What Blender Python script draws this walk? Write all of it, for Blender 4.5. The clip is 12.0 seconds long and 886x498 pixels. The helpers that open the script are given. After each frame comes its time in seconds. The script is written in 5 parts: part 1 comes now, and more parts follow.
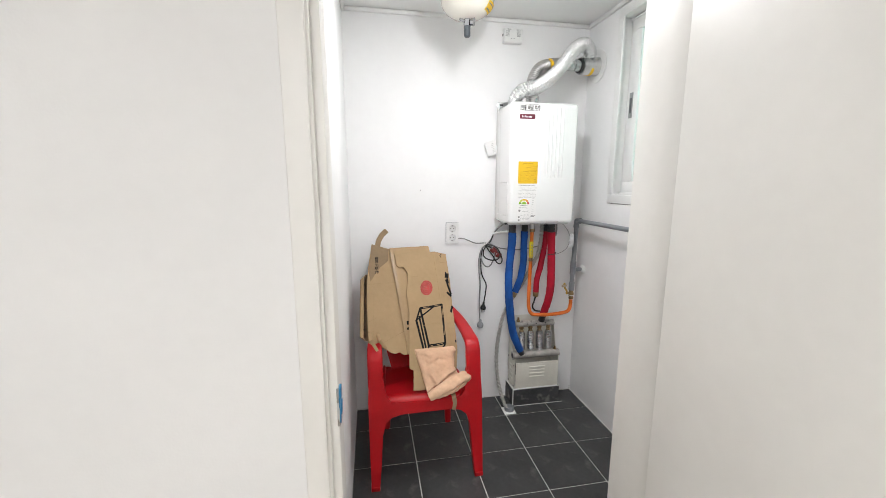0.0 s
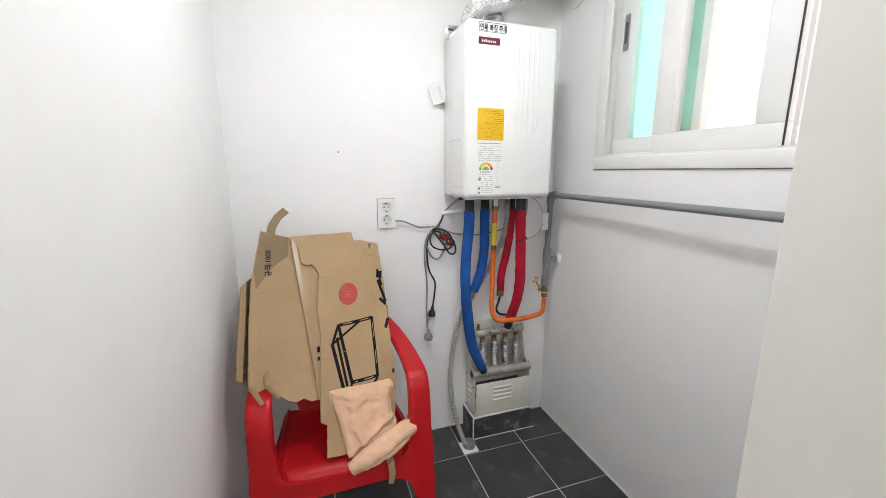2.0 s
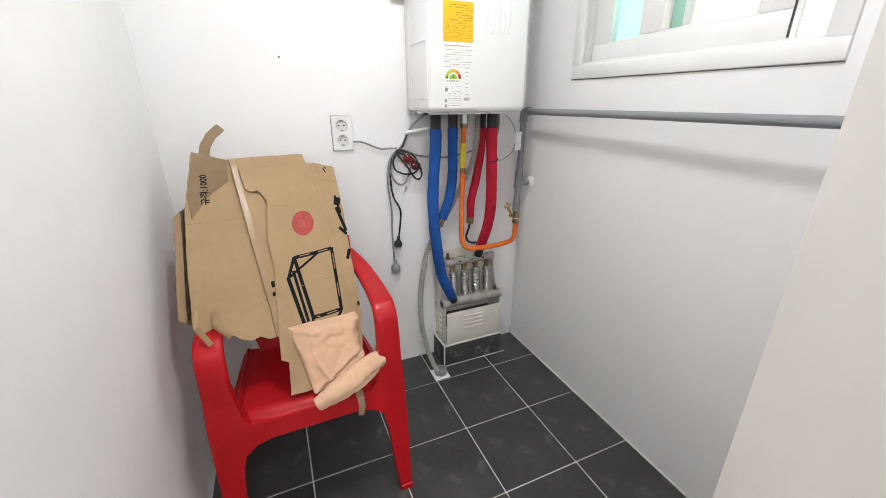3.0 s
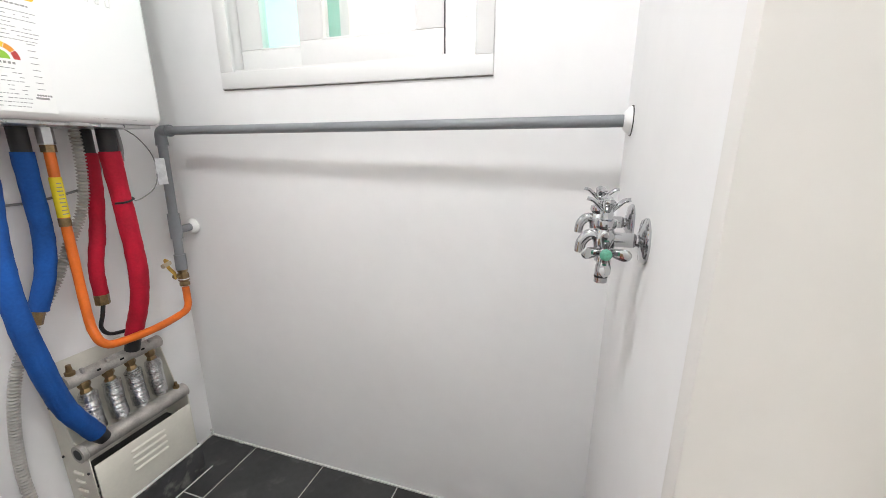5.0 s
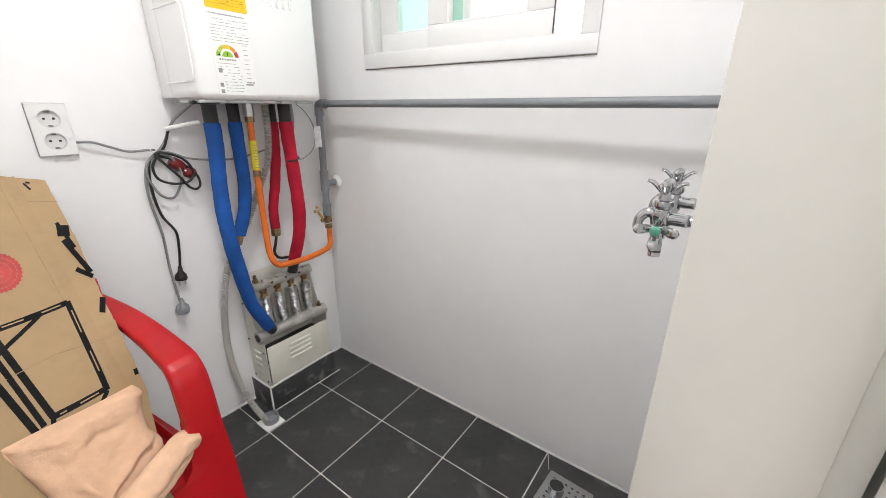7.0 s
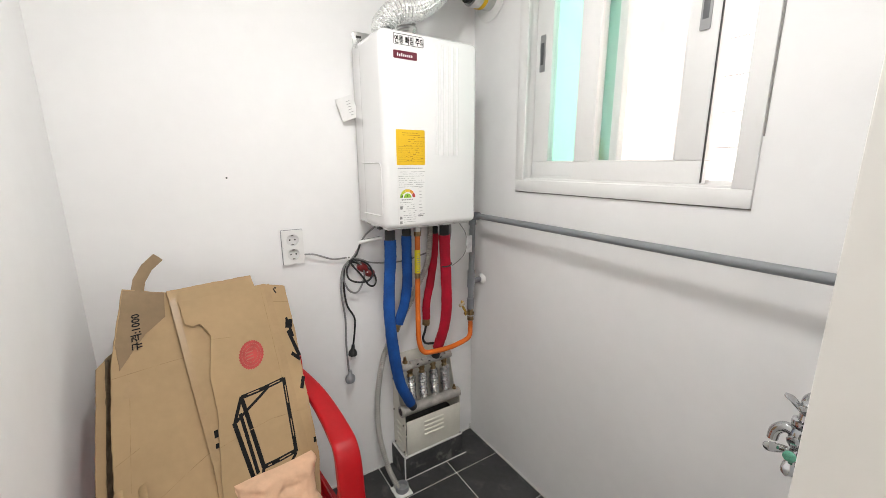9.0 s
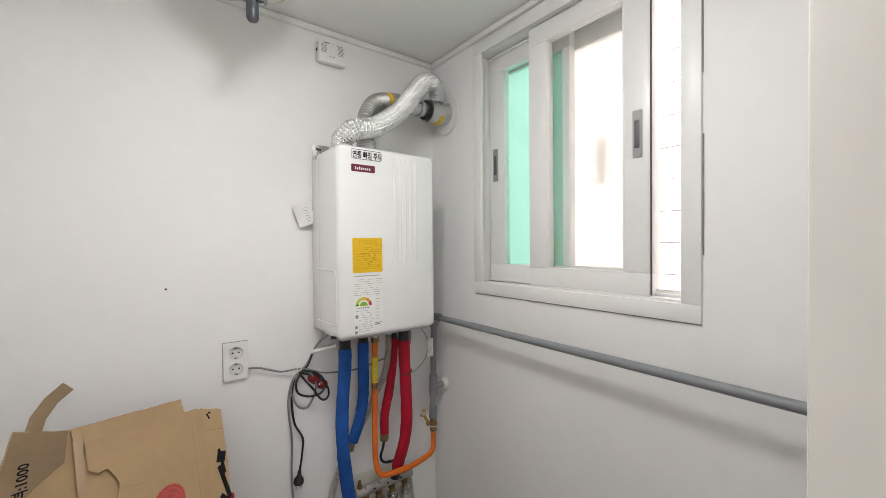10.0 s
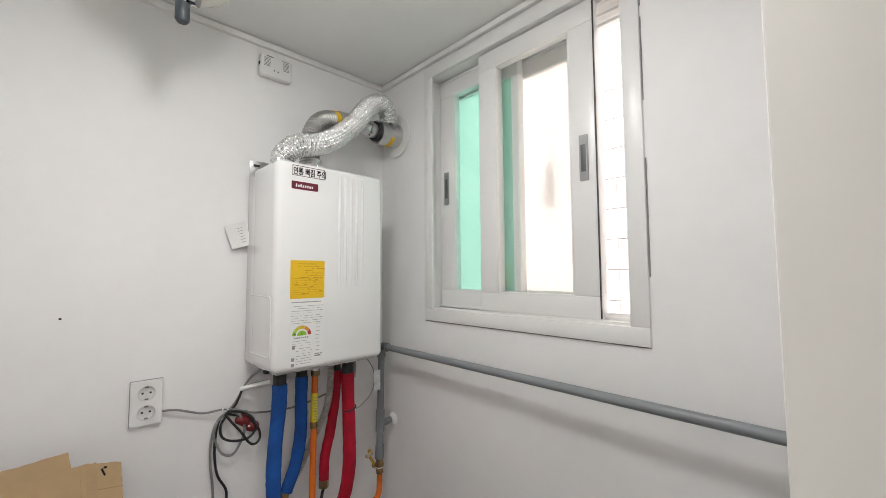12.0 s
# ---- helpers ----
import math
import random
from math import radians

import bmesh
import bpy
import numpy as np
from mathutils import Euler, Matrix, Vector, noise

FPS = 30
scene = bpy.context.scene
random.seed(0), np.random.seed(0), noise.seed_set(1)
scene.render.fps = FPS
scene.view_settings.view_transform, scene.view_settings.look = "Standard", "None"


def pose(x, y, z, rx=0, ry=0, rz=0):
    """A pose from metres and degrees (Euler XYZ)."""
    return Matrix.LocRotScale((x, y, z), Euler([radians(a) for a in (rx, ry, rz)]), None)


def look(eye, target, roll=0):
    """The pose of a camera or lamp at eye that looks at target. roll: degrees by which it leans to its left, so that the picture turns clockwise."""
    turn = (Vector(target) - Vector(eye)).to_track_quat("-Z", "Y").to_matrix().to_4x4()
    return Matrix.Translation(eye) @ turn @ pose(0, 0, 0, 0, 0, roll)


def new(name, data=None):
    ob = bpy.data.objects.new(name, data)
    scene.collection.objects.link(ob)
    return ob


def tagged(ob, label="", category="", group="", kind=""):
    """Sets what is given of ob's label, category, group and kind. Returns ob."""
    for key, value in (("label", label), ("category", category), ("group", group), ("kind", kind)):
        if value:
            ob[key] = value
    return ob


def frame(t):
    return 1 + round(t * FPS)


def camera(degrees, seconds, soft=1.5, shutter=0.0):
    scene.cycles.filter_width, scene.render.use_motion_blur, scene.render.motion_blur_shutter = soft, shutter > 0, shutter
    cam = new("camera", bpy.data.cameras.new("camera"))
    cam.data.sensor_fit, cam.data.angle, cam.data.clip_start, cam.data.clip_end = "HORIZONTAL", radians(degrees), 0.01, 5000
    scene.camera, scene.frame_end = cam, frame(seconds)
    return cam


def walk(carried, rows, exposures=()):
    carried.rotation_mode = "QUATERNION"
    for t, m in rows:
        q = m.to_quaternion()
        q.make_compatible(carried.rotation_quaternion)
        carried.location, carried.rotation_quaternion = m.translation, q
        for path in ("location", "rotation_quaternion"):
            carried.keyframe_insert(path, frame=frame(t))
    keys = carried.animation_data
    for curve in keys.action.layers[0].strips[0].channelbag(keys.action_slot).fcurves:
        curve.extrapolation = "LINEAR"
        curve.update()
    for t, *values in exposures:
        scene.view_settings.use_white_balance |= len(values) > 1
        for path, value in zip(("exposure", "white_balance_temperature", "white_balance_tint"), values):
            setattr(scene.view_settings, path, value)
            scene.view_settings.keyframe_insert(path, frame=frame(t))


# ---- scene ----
cam = camera(97.4, 12.0, 0.7)
PATH = [
    (0, (0.159, 0.321, 1.44), (0.515, 2.26, 1.106), -0.0),
    (0.5, (0.175, 0.384, 1.445), (0.638, 2.31, 1.171), 0.0),
    (1, (0.201, 0.563, 1.446), (0.731, 2.477, 1.214), -0.0),
    (1.5, (0.241, 0.781, 1.411), (0.836, 2.673, 1.15), -0.0),
    (2, (0.342, 0.953, 1.321), (0.961, 2.813, 0.926), -0.0),
    (2.5, (0.381, 1.016, 1.257), (1.033, 2.806, 0.648), -0.1),
    (2.7, (0.379, 1.023, 1.254), (1.045, 2.782, 0.574), -0.1),
    (4.3, (0.454, 1.303, 1.175), (1.979, 2.461, 0.597), -0.1),
    (4.5, (0.468, 1.325, 1.158), (2.122, 2.302, 0.601), -0.2),
    (5, (0.491, 1.343, 1.157), (2.332, 1.939, 0.651), -0.0),
    (5.5, (0.486, 1.348, 1.164), (2.382, 1.757, 0.678), -0.1),
    (6, (0.487, 1.333, 1.167), (2.383, 1.782, 0.714), 0.0),
    (6.5, (0.468, 1.26, 1.202), (2.235, 2.038, 0.681), -0.2),
    (7, (0.381, 1.218, 1.194), (1.912, 2.312, 0.513), 0.4),
    (7.2, (0.377, 1.204, 1.185), (1.78, 2.402, 0.412), 0.2),
    (8.8, (0.34, 1.14, 1.41), (1.373, 2.761, 0.86), -0.5),
    (9, (0.356, 1.141, 1.44), (1.401, 2.792, 1.013), -0.3),
    (9.5, (0.376, 1.156, 1.512), (1.499, 2.802, 1.336), -0.5),
    (10, (0.409, 1.164, 1.534), (1.62, 2.755, 1.507), -0.5),
    (10.5, (0.409, 1.164, 1.538), (1.712, 2.68, 1.599), -0.5),
    (11, (0.416, 1.175, 1.535), (1.776, 2.638, 1.635), -0.5),
    (11.5, (0.447, 1.186, 1.531), (1.829, 2.626, 1.654), -0.5),
    (12, (0.467, 1.199, 1.514), (1.85, 2.638, 1.637), -0.4),
]
EXPOSURES = [(0, 2.42, 6450, 10), (1.5, 2.29, 6450, 10), (2.5, 2.43, 6500, 10), (4.5, 2.7, 6500, 10), (5.5, 2.66, 6500, 10), (7, 2.61, 6550, 10), (9, 2.3, 6750, 10), (9.5, 1.98, 6750, 10), (10.5, 1.78, 6750, 10), (12, 1.75, 6720, 10)]
walk(cam, [(t, look(eye, target, roll)) for t, eye, target, roll in PATH], EXPOSURES)

# ---- light ----
world = bpy.data.worlds.new("daylight")
scene.world = world
world.use_nodes = True
wn = world.node_tree.nodes
sky = wn.new("ShaderNodeTexSky")
sky.sky_type, sky.sun_disc = "NISHITA", False
sky.sun_elevation, sky.sun_rotation = radians(50), radians(-90)
world.node_tree.links.new(sky.outputs["Color"], wn["Background"].inputs["Color"])
wn["Background"].inputs["Strength"].default_value = 0.15


def lamp(name, kind, m, power, colour, **kw):
    d = bpy.data.lights.new(name, kind)
    d.energy, d.color = power, colour
    for k, v in kw.items():
        if k == "size":
            d.size = v
        if k == "size_y":
            d.size_y = v
        if k == "shape":
            d.shape = v
        if k == "soft":
            d.shadow_soft_size = v
        if k == "angle":
            d.angle = v
    o = new(name, d)
    o.matrix_world = m
    return o


lamp("sun", "SUN", look((-6, 0, 7.2), (0, 0, 0)), 5.0, (1, 0.95, 0.88), angle=radians(0.5))
ROOM_LAMP, KITCHEN_LAMP = (0.67, 1.76, 2.385), (-0.10, -0.70, 2.40)
# the room's lamp: the flat face of its diffuser, and a point light added below it to brighten the walls
lamp("room_light", "AREA", look((ROOM_LAMP[0], ROOM_LAMP[1], 2.320), (ROOM_LAMP[0], ROOM_LAMP[1], 0)), 1.55, (0.985, 0.985, 1.0), shape="DISK", size=0.20)
lamp("room_glow", "POINT", pose(ROOM_LAMP[0], ROOM_LAMP[1], 2.255), 1.0, (0.985, 0.985, 1.0), soft=0.04)
# Kitchen lamp stays out of view; its place and length are set for fill.
lamp("kitchen_light", "AREA", look((KITCHEN_LAMP[0], KITCHEN_LAMP[1], 2.33), (KITCHEN_LAMP[0], KITCHEN_LAMP[1], 0)), 5.3, (0.985, 0.985, 1.0), shape="RECTANGLE", size=1.4, size_y=0.45)

# ---- materials ----


def mat(name, colour, rough=0.5, metal=0.0, vary=0.06, scale=8.0, bump=0.0, bscale=200.0, spots=0.0, spec=0.5, coat=0.0, piece=0.0, sheen=0.0, emit=0.0):
    """A surface with two scales of tone, roughness variation and fine relief."""
    m = bpy.data.materials.new(name)
    m.use_nodes = True
    n, l = m.node_tree.nodes, m.node_tree.links
    b = n["Principled BSDF"]
    tc = n.new("ShaderNodeTexCoord")
    n1 = n.new("ShaderNodeTexNoise")
    n1.inputs["Scale"].default_value, n1.inputs["Detail"].default_value = scale, 5
    n2 = n.new("ShaderNodeTexNoise")
    n2.inputs["Scale"].default_value, n2.inputs["Detail"].default_value = scale * 9, 3
    add = n.new("ShaderNodeMath")
    add.operation = "MULTIPLY_ADD"
    add.inputs[1].default_value = 0.4
    for q in (n1, n2):
        l.new(tc.outputs["Object"], q.inputs["Vector"])
    l.new(n2.outputs["Fac"], add.inputs[0])
    l.new(n1.outputs["Fac"], add.inputs[2])
    ramp = n.new("ShaderNodeValToRGB")
    lo = [max(0, c * (1 - vary * 1.6)) for c in colour]
    hi = [min(1, c * (1 + vary)) for c in colour]
    ramp.color_ramp.elements[0].position, ramp.color_ramp.elements[1].position = 0.45, 0.95
    ramp.color_ramp.elements[0].color, ramp.color_ramp.elements[1].color = (*lo, 1), (*hi, 1)
    l.new(add.outputs[0], ramp.inputs["Fac"])
    out = ramp.outputs["Color"]
    if piece:
        info = n.new("ShaderNodeObjectInfo")
        hsv = n.new("ShaderNodeHueSaturation")
        mr = n.new("ShaderNodeMapRange")
        mr.inputs["To Min"].default_value, mr.inputs["To Max"].default_value = 1 - piece, 1 + piece
        l.new(info.outputs["Random"], mr.inputs["Value"])
        l.new(mr.outputs["Result"], hsv.inputs["Value"])
        l.new(out, hsv.inputs["Color"])
        out = hsv.outputs["Color"]
    if spots:
        v = n.new("ShaderNodeTexNoise")
        v.inputs["Scale"].default_value, v.inputs["Detail"].default_value = scale * 2.3, 8
        l.new(tc.outputs["Object"], v.inputs["Vector"])
        r = n.new("ShaderNodeMapRange")
        r.inputs["From Min"].default_value, r.inputs["From Max"].default_value = 0.58, 0.75
        r.inputs["To Max"].default_value = spots
        l.new(v.outputs["Fac"], r.inputs["Value"])
        mx = n.new("ShaderNodeMixRGB")
        mx.inputs["Color2"].default_value = (0.33, 0.32, 0.3, 1)
        l.new(r.outputs["Result"], mx.inputs["Fac"])
        l.new(out, mx.inputs["Color1"])
        out = mx.outputs["Color"]
    l.new(out, b.inputs["Base Color"])
    rr = n.new("ShaderNodeMapRange")
    rr.inputs["To Min"].default_value, rr.inputs["To Max"].default_value = max(0.02, rough * 0.8), min(1, rough * 1.2)
    l.new(n1.outputs["Fac"], rr.inputs["Value"])
    l.new(rr.outputs["Result"], b.inputs["Roughness"])
    b.inputs["Metallic"].default_value, b.inputs["Specular IOR Level"].default_value, b.inputs["Coat Weight"].default_value = metal, spec, coat
    b.inputs["Sheen Weight"].default_value = sheen
    if emit:
        b.inputs["Emission Color"].default_value = (1, 0.985, 0.96, 1)
        b.inputs["Emission Strength"].default_value = emit
    if bump:
        n3 = n.new("ShaderNodeTexNoise")
        n3.inputs["Scale"].default_value, n3.inputs["Detail"].default_value = bscale, 3
        l.new(tc.outputs["Object"], n3.inputs["Vector"])
        bp = n.new("ShaderNodeBump")
        bp.inputs["Strength"].default_value, bp.inputs["Distance"].default_value = bump, 0.002
        l.new(n3.outputs["Fac"], bp.inputs["Height"])
        l.new(bp.outputs["Normal"], b.inputs["Normal"])
    return m


def glass_mat(name, tint, translucent):
    """Window glass: mostly let through, tinted, with a gloss; translucent > 0 for frosted panes."""
    m = bpy.data.materials.new(name)
    m.use_nodes = True
    n, l = m.node_tree.nodes, m.node_tree.links
    n.remove(n["Principled BSDF"])
    tr = n.new("ShaderNodeBsdfTransparent")
    tr.inputs["Color"].default_value = (*tint, 1)
    tl = n.new("ShaderNodeBsdfTranslucent")
    tl.inputs["Color"].default_value = (*tint, 1)
    a = n.new("ShaderNodeMixShader")
    a.inputs["Fac"].default_value = translucent
    gl = n.new("ShaderNodeBsdfGlossy")
    gl.inputs["Roughness"].default_value = 0.03
    c = n.new("ShaderNodeMixShader")
    l.new(tr.outputs[0], a.inputs[1])
    l.new(tl.outputs[0], a.inputs[2])
    c.inputs[0].default_value = 0.06
    l.new(a.outputs[0], c.inputs[1])
    l.new(gl.outputs[0], c.inputs[2])
    l.new(c.outputs[0], n["Material Output"].inputs["Surface"])
    return m


WALL = mat("white_wall_paint", (0.87, 0.868, 0.865), 0.75, vary=0.02, scale=2.2, bump=0.10, bscale=90, spec=0.25)
KWALL = mat("kitchen_wallpaper", (0.79, 0.785, 0.775), 0.8, vary=0.02, scale=3, bump=0.12, bscale=160, spec=0.2)
CEIL = mat("ceiling_panel", (0.82, 0.82, 0.81), 0.55, vary=0.015, scale=3, bump=0.04, bscale=60)
TRIM = mat("white_moulding", (0.82, 0.82, 0.80), 0.45, vary=0.02)
DOORM = mat("door_film", (0.78, 0.765, 0.73), 0.42, vary=0.025, scale=3, bump=0.05, bscale=40)
PVC = mat("window_pvc", (0.83, 0.83, 0.82), 0.32, vary=0.015)
TILE = mat("charcoal_tile", (0.050, 0.051, 0.051), 0.40, vary=0.22, scale=5, bump=0.06, bscale=120, spots=0.20, piece=0.12)
PTILE = mat("smeared_tile", (0.062, 0.063, 0.064), 0.55, vary=0.3, scale=7, bump=0.1, bscale=120, spots=0.95)
GROUT = mat("pale_grout", (0.64, 0.63, 0.61), 0.9, vary=0.12, scale=20, bump=0.3, bscale=300)
CAULK = mat("white_caulk", (0.74, 0.74, 0.72), 0.6, vary=0.08, scale=30)
RED = mat("red_plastic", (0.46, 0.005, 0.010), 0.38, vary=0.10, scale=6, bump=0.05, bscale=260, spec=0.32)
CARD = mat("cardboard", (0.40, 0.275, 0.15), 0.66, vary=0.07, scale=5, bump=0.22, bscale=45, spec=0.25)
CREASE = mat("cardboard_crease", (0.355, 0.243, 0.134), 0.8, vary=0.2, scale=30, spec=0.15)
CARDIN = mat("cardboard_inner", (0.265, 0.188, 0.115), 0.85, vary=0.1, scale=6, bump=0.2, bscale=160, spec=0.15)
TAPE = mat("clear_brown_tape", (0.37, 0.245, 0.125), 0.36, vary=0.08, scale=10, bump=0.3, bscale=50)
TERRY = mat("peach_towel", (0.74, 0.48, 0.32), 0.95, vary=0.10, scale=7, bump=0.55, bscale=300, spec=0.08, sheen=0.15)
INK = mat("black_ink", (0.012, 0.012, 0.013), 0.8, vary=0.25, scale=60, spec=0.15)
REDINK = mat("red_ink", (0.46, 0.055, 0.05), 0.7, vary=0.2, scale=40)
BOILER = mat("white_enamel", (0.83, 0.835, 0.83), 0.22, vary=0.01, scale=2, coat=0.3)
BLUEF = mat("blue_foam", (0.012, 0.085, 0.34), 0.75, vary=0.18, scale=18, bump=0.35, bscale=160, spec=0.3)
REDF = mat("red_foam", (0.45, 0.008, 0.030), 0.72, vary=0.18, scale=18, bump=0.35, bscale=160, spec=0.3)
ORANGE = mat("orange_gas_hose", (0.72, 0.15, 0.012), 0.4, vary=0.1, scale=20)
BLACK = mat("black_rubber", (0.016, 0.016, 0.017), 0.5, vary=0.2, scale=20)
GREY = mat("grey_pvc_pipe", (0.225, 0.24, 0.255), 0.4, vary=0.07, scale=9)
CORD = mat("grey_cord", (0.24, 0.24, 0.24), 0.5, vary=0.1, scale=30)
FLEX = mat("grey_conduit", (0.42, 0.41, 0.38), 0.38, vary=0.1, scale=20)
BRASS = mat("aged_brass", (0.30, 0.21, 0.11), 0.38, 1.0, vary=0.25, scale=40, bump=0.1)
CHROME = mat("chrome", (0.50, 0.51, 0.52), 0.08, 1.0, vary=0.03, scale=6)
STEEL = mat("brushed_steel", (0.58, 0.585, 0.58), 0.28, 1.0, vary=0.10, scale=15, bump=0.08, bscale=90)
DUCT = mat("bright_foil_duct", (0.78, 0.79, 0.79), 0.24, 1.0, vary=0.08, scale=60, bump=1.0, bscale=260)
FOIL = mat("crinkled_foil", (0.66, 0.665, 0.67), 0.24, 1.0, vary=0.12, scale=40, bump=0.6, bscale=210)
DULL = mat("cast_manifold", (0.48, 0.46, 0.43), 0.45, 0.55, vary=0.22, scale=30, bump=0.2, bscale=120)
CREAM = mat("cream_sheet_metal", (0.74, 0.72, 0.64), 0.42, vary=0.05, scale=9, bump=0.04)
PLASTIC = mat("white_plastic", (0.80, 0.80, 0.785), 0.3, vary=0.02)
WELL = mat("outlet_grey", (0.70, 0.70, 0.69), 0.35, vary=0.04)
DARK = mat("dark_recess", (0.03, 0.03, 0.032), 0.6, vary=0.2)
GREYPL = mat("grey_plastic", (0.26, 0.27, 0.285), 0.35, vary=0.06)
GRIPWELL = mat("grip_well", (0.13, 0.135, 0.14), 0.4, 0.3)
ELBOW = mat("dull_stainless", (0.46, 0.46, 0.45), 0.40, 1.0, vary=0.12, scale=30, bump=0.06)
YELLOW = mat("yellow_sticker", (0.80, 0.50, 0.012), 0.45, vary=0.04)
LEMON = mat("lemon_label", (0.80, 0.66, 0.02), 0.4, vary=0.05)
PAPER = mat("white_paper_label", (0.80, 0.80, 0.79), 0.6, vary=0.03)
PRINT = mat("grey_print", (0.28, 0.28, 0.28), 0.7, vary=0.1, scale=60)
MAROON = mat("maroon_badge", (0.14, 0.012, 0.03), 0.3, vary=0.05)
GREEN = mat("green_print", (0.25, 0.50, 0.04), 0.5, vary=0.05)
TEAL = mat("teal_cap", (0.12, 0.42, 0.29), 0.25, vary=0.35, scale=90, coat=0.5)
CREAMP = mat("cream_enamel_shell", (0.80, 0.775, 0.69), 0.25, vary=0.02, coat=0.4)
BLUETAPE = mat("blue_film", (0.03, 0.22, 0.42), 0.3, vary=0.15)
LAMPM = mat("lamp_diffuser", (0.85, 0.85, 0.84), 0.4, vary=0.01, emit=1.6)
OUTWALL = mat("pale_facade_tile", (0.50, 0.465, 0.45), 0.35, vary=0.05, scale=4, piece=0.04)
OUTJOINT = mat("facade_joint", (0.27, 0.24, 0.23), 0.8, vary=0.1)
GROUND = mat("yard_concrete", (0.36, 0.35, 0.33), 0.9, vary=0.15, scale=2, bump=0.3)
GLASS = glass_mat("pale_clear_glass", (0.965, 0.985, 0.98), 0.0)
FROST = glass_mat("frosted_white_glass", (0.90, 0.87, 0.85), 0.8)
FROSTG = glass_mat("frosted_green_glass", (0.54, 0.77, 0.71), 0.8)
CLEARBAG = mat("milky_plastic_film", (0.78, 0.79, 0.80), 0.22, vary=0.12, scale=50, bump=0.6, bscale=60)

# ---- building helpers ----
ORIGIN = {}


def thing(name, at, label, category, group=""):
    o = new(name)
    o.empty_display_size = 0.05
    o.location = at
    ORIGIN[o.name] = Vector(at)
    return tagged(o, label, category, group)


def part(name, bm, material, parent=None, label="", smooth=40):
    """Links a bmesh, built in world places, as one mesh object under its parent."""
    me = bpy.data.meshes.new(name)
    base = ORIGIN[parent.name] if parent else Vector((0, 0, 0))
    bmesh.ops.recalc_face_normals(bm, faces=bm.faces)
    bmesh.ops.translate(bm, verts=bm.verts, vec=-base)
    for f in bm.faces:
        f.smooth = smooth > 0
    bm.to_mesh(me)
    bm.free()
    if smooth:
        me.set_sharp_from_angle(angle=radians(smooth))
    me.materials.append(material)
    o = new(name, me)
    if parent:
        o.parent = parent
    ORIGIN[o.name] = base
    return tagged(o, label)


def setting(name, bm, material, label, category, smooth=40):
    return tagged(part(name, bm, material, None, label, smooth), category=category, kind="structure")


def solo(name, bm, material, label, category, smooth=40):
    return tagged(part(name, bm, material, None, label, smooth), category=category)


def box(lo, hi, bevel=0.0, seg=2, bm=None):
    one = bmesh.new()
    bmesh.ops.create_cube(one, size=1)
    for v in one.verts:
        v.co = Vector([lo[i] + (v.co[i] + 0.5) * (hi[i] - lo[i]) for i in range(3)])
    if bevel:
        bmesh.ops.bevel(one, geom=one.edges[:], offset=bevel, segments=seg, affect="EDGES", profile=0.5)
    return merge(bm, one)


def merge(bm, other):
    if bm is None:
        return other
    me = bpy.data.meshes.new("scratch")
    other.to_mesh(me)
    other.free()
    bm.from_mesh(me)
    bpy.data.meshes.remove(me)
    return bm


def spline(pts, n=8):
    """A smooth line through the points."""
    p = [Vector(q) for q in pts]
    p = [p[0] * 2 - p[1]] + p + [p[-1] * 2 - p[-2]]
    out = []
    for i in range(1, len(p) - 2):
        a, b, c, d = p[i - 1:i + 3]
        for k in range(n):
            t = k / n
            out.append(0.5 * ((2 * b) + (c - a) * t + (2 * a - 5 * b + 4 * c - d) * t * t + (3 * b - a - 3 * c + d) * t ** 3))
    out.append(p[-2])
    return out


def sweep(pts, r, seg=12, bm=None, rough=0.0, flat=None):
    """A tube along the points; r is a radius or a function of (share of length, angle)."""
    bm = bm or bmesh.new()
    pts = [Vector(q) for q in pts]
    ln = [0.0]
    for a, b in zip(pts, pts[1:]):
        ln.append(ln[-1] + (b - a).length)
    up, rings = None, []
    for i, p in enumerate(pts):
        d = (pts[min(i + 1, len(pts) - 1)] - pts[max(i - 1, 0)]).normalized()
        if up is None:
            up = d.orthogonal().normalized() if flat is None else (Vector(flat) - d * d.dot(Vector(flat))).normalized()
        else:
            up = (up - d * d.dot(up)).normalized() if flat is None else (Vector(flat) - d * d.dot(Vector(flat))).normalized()
        side = d.cross(up)
        ring = []
        for k in range(seg):
            a = 2 * math.pi * k / seg
            q = r(ln[i] / ln[-1], a) if callable(r) else r
            qx, qy = q if isinstance(q, tuple) else (q, q)
            w = p + up * math.cos(a) * qx + side * math.sin(a) * qy
            if rough:
                w = w + (w - p).normalized() * rough * noise.noise(w * 55)
            ring.append(bm.verts.new(w))
        rings.append(ring)
    for a, b in zip(rings, rings[1:]):
        for k in range(seg):
            bm.faces.new((a[k], a[(k + 1) % seg], b[(k + 1) % seg], b[k]))
    bm.faces.new(rings[0][::-1])
    bm.faces.new(rings[-1])
    return bm


def cyl(a, b, r0, r1=None, seg=20, bm=None):
    r1 = r0 if r1 is None else r1
    return sweep([a, b], lambda s, _: r0 + (r1 - r0) * s, seg, bm)


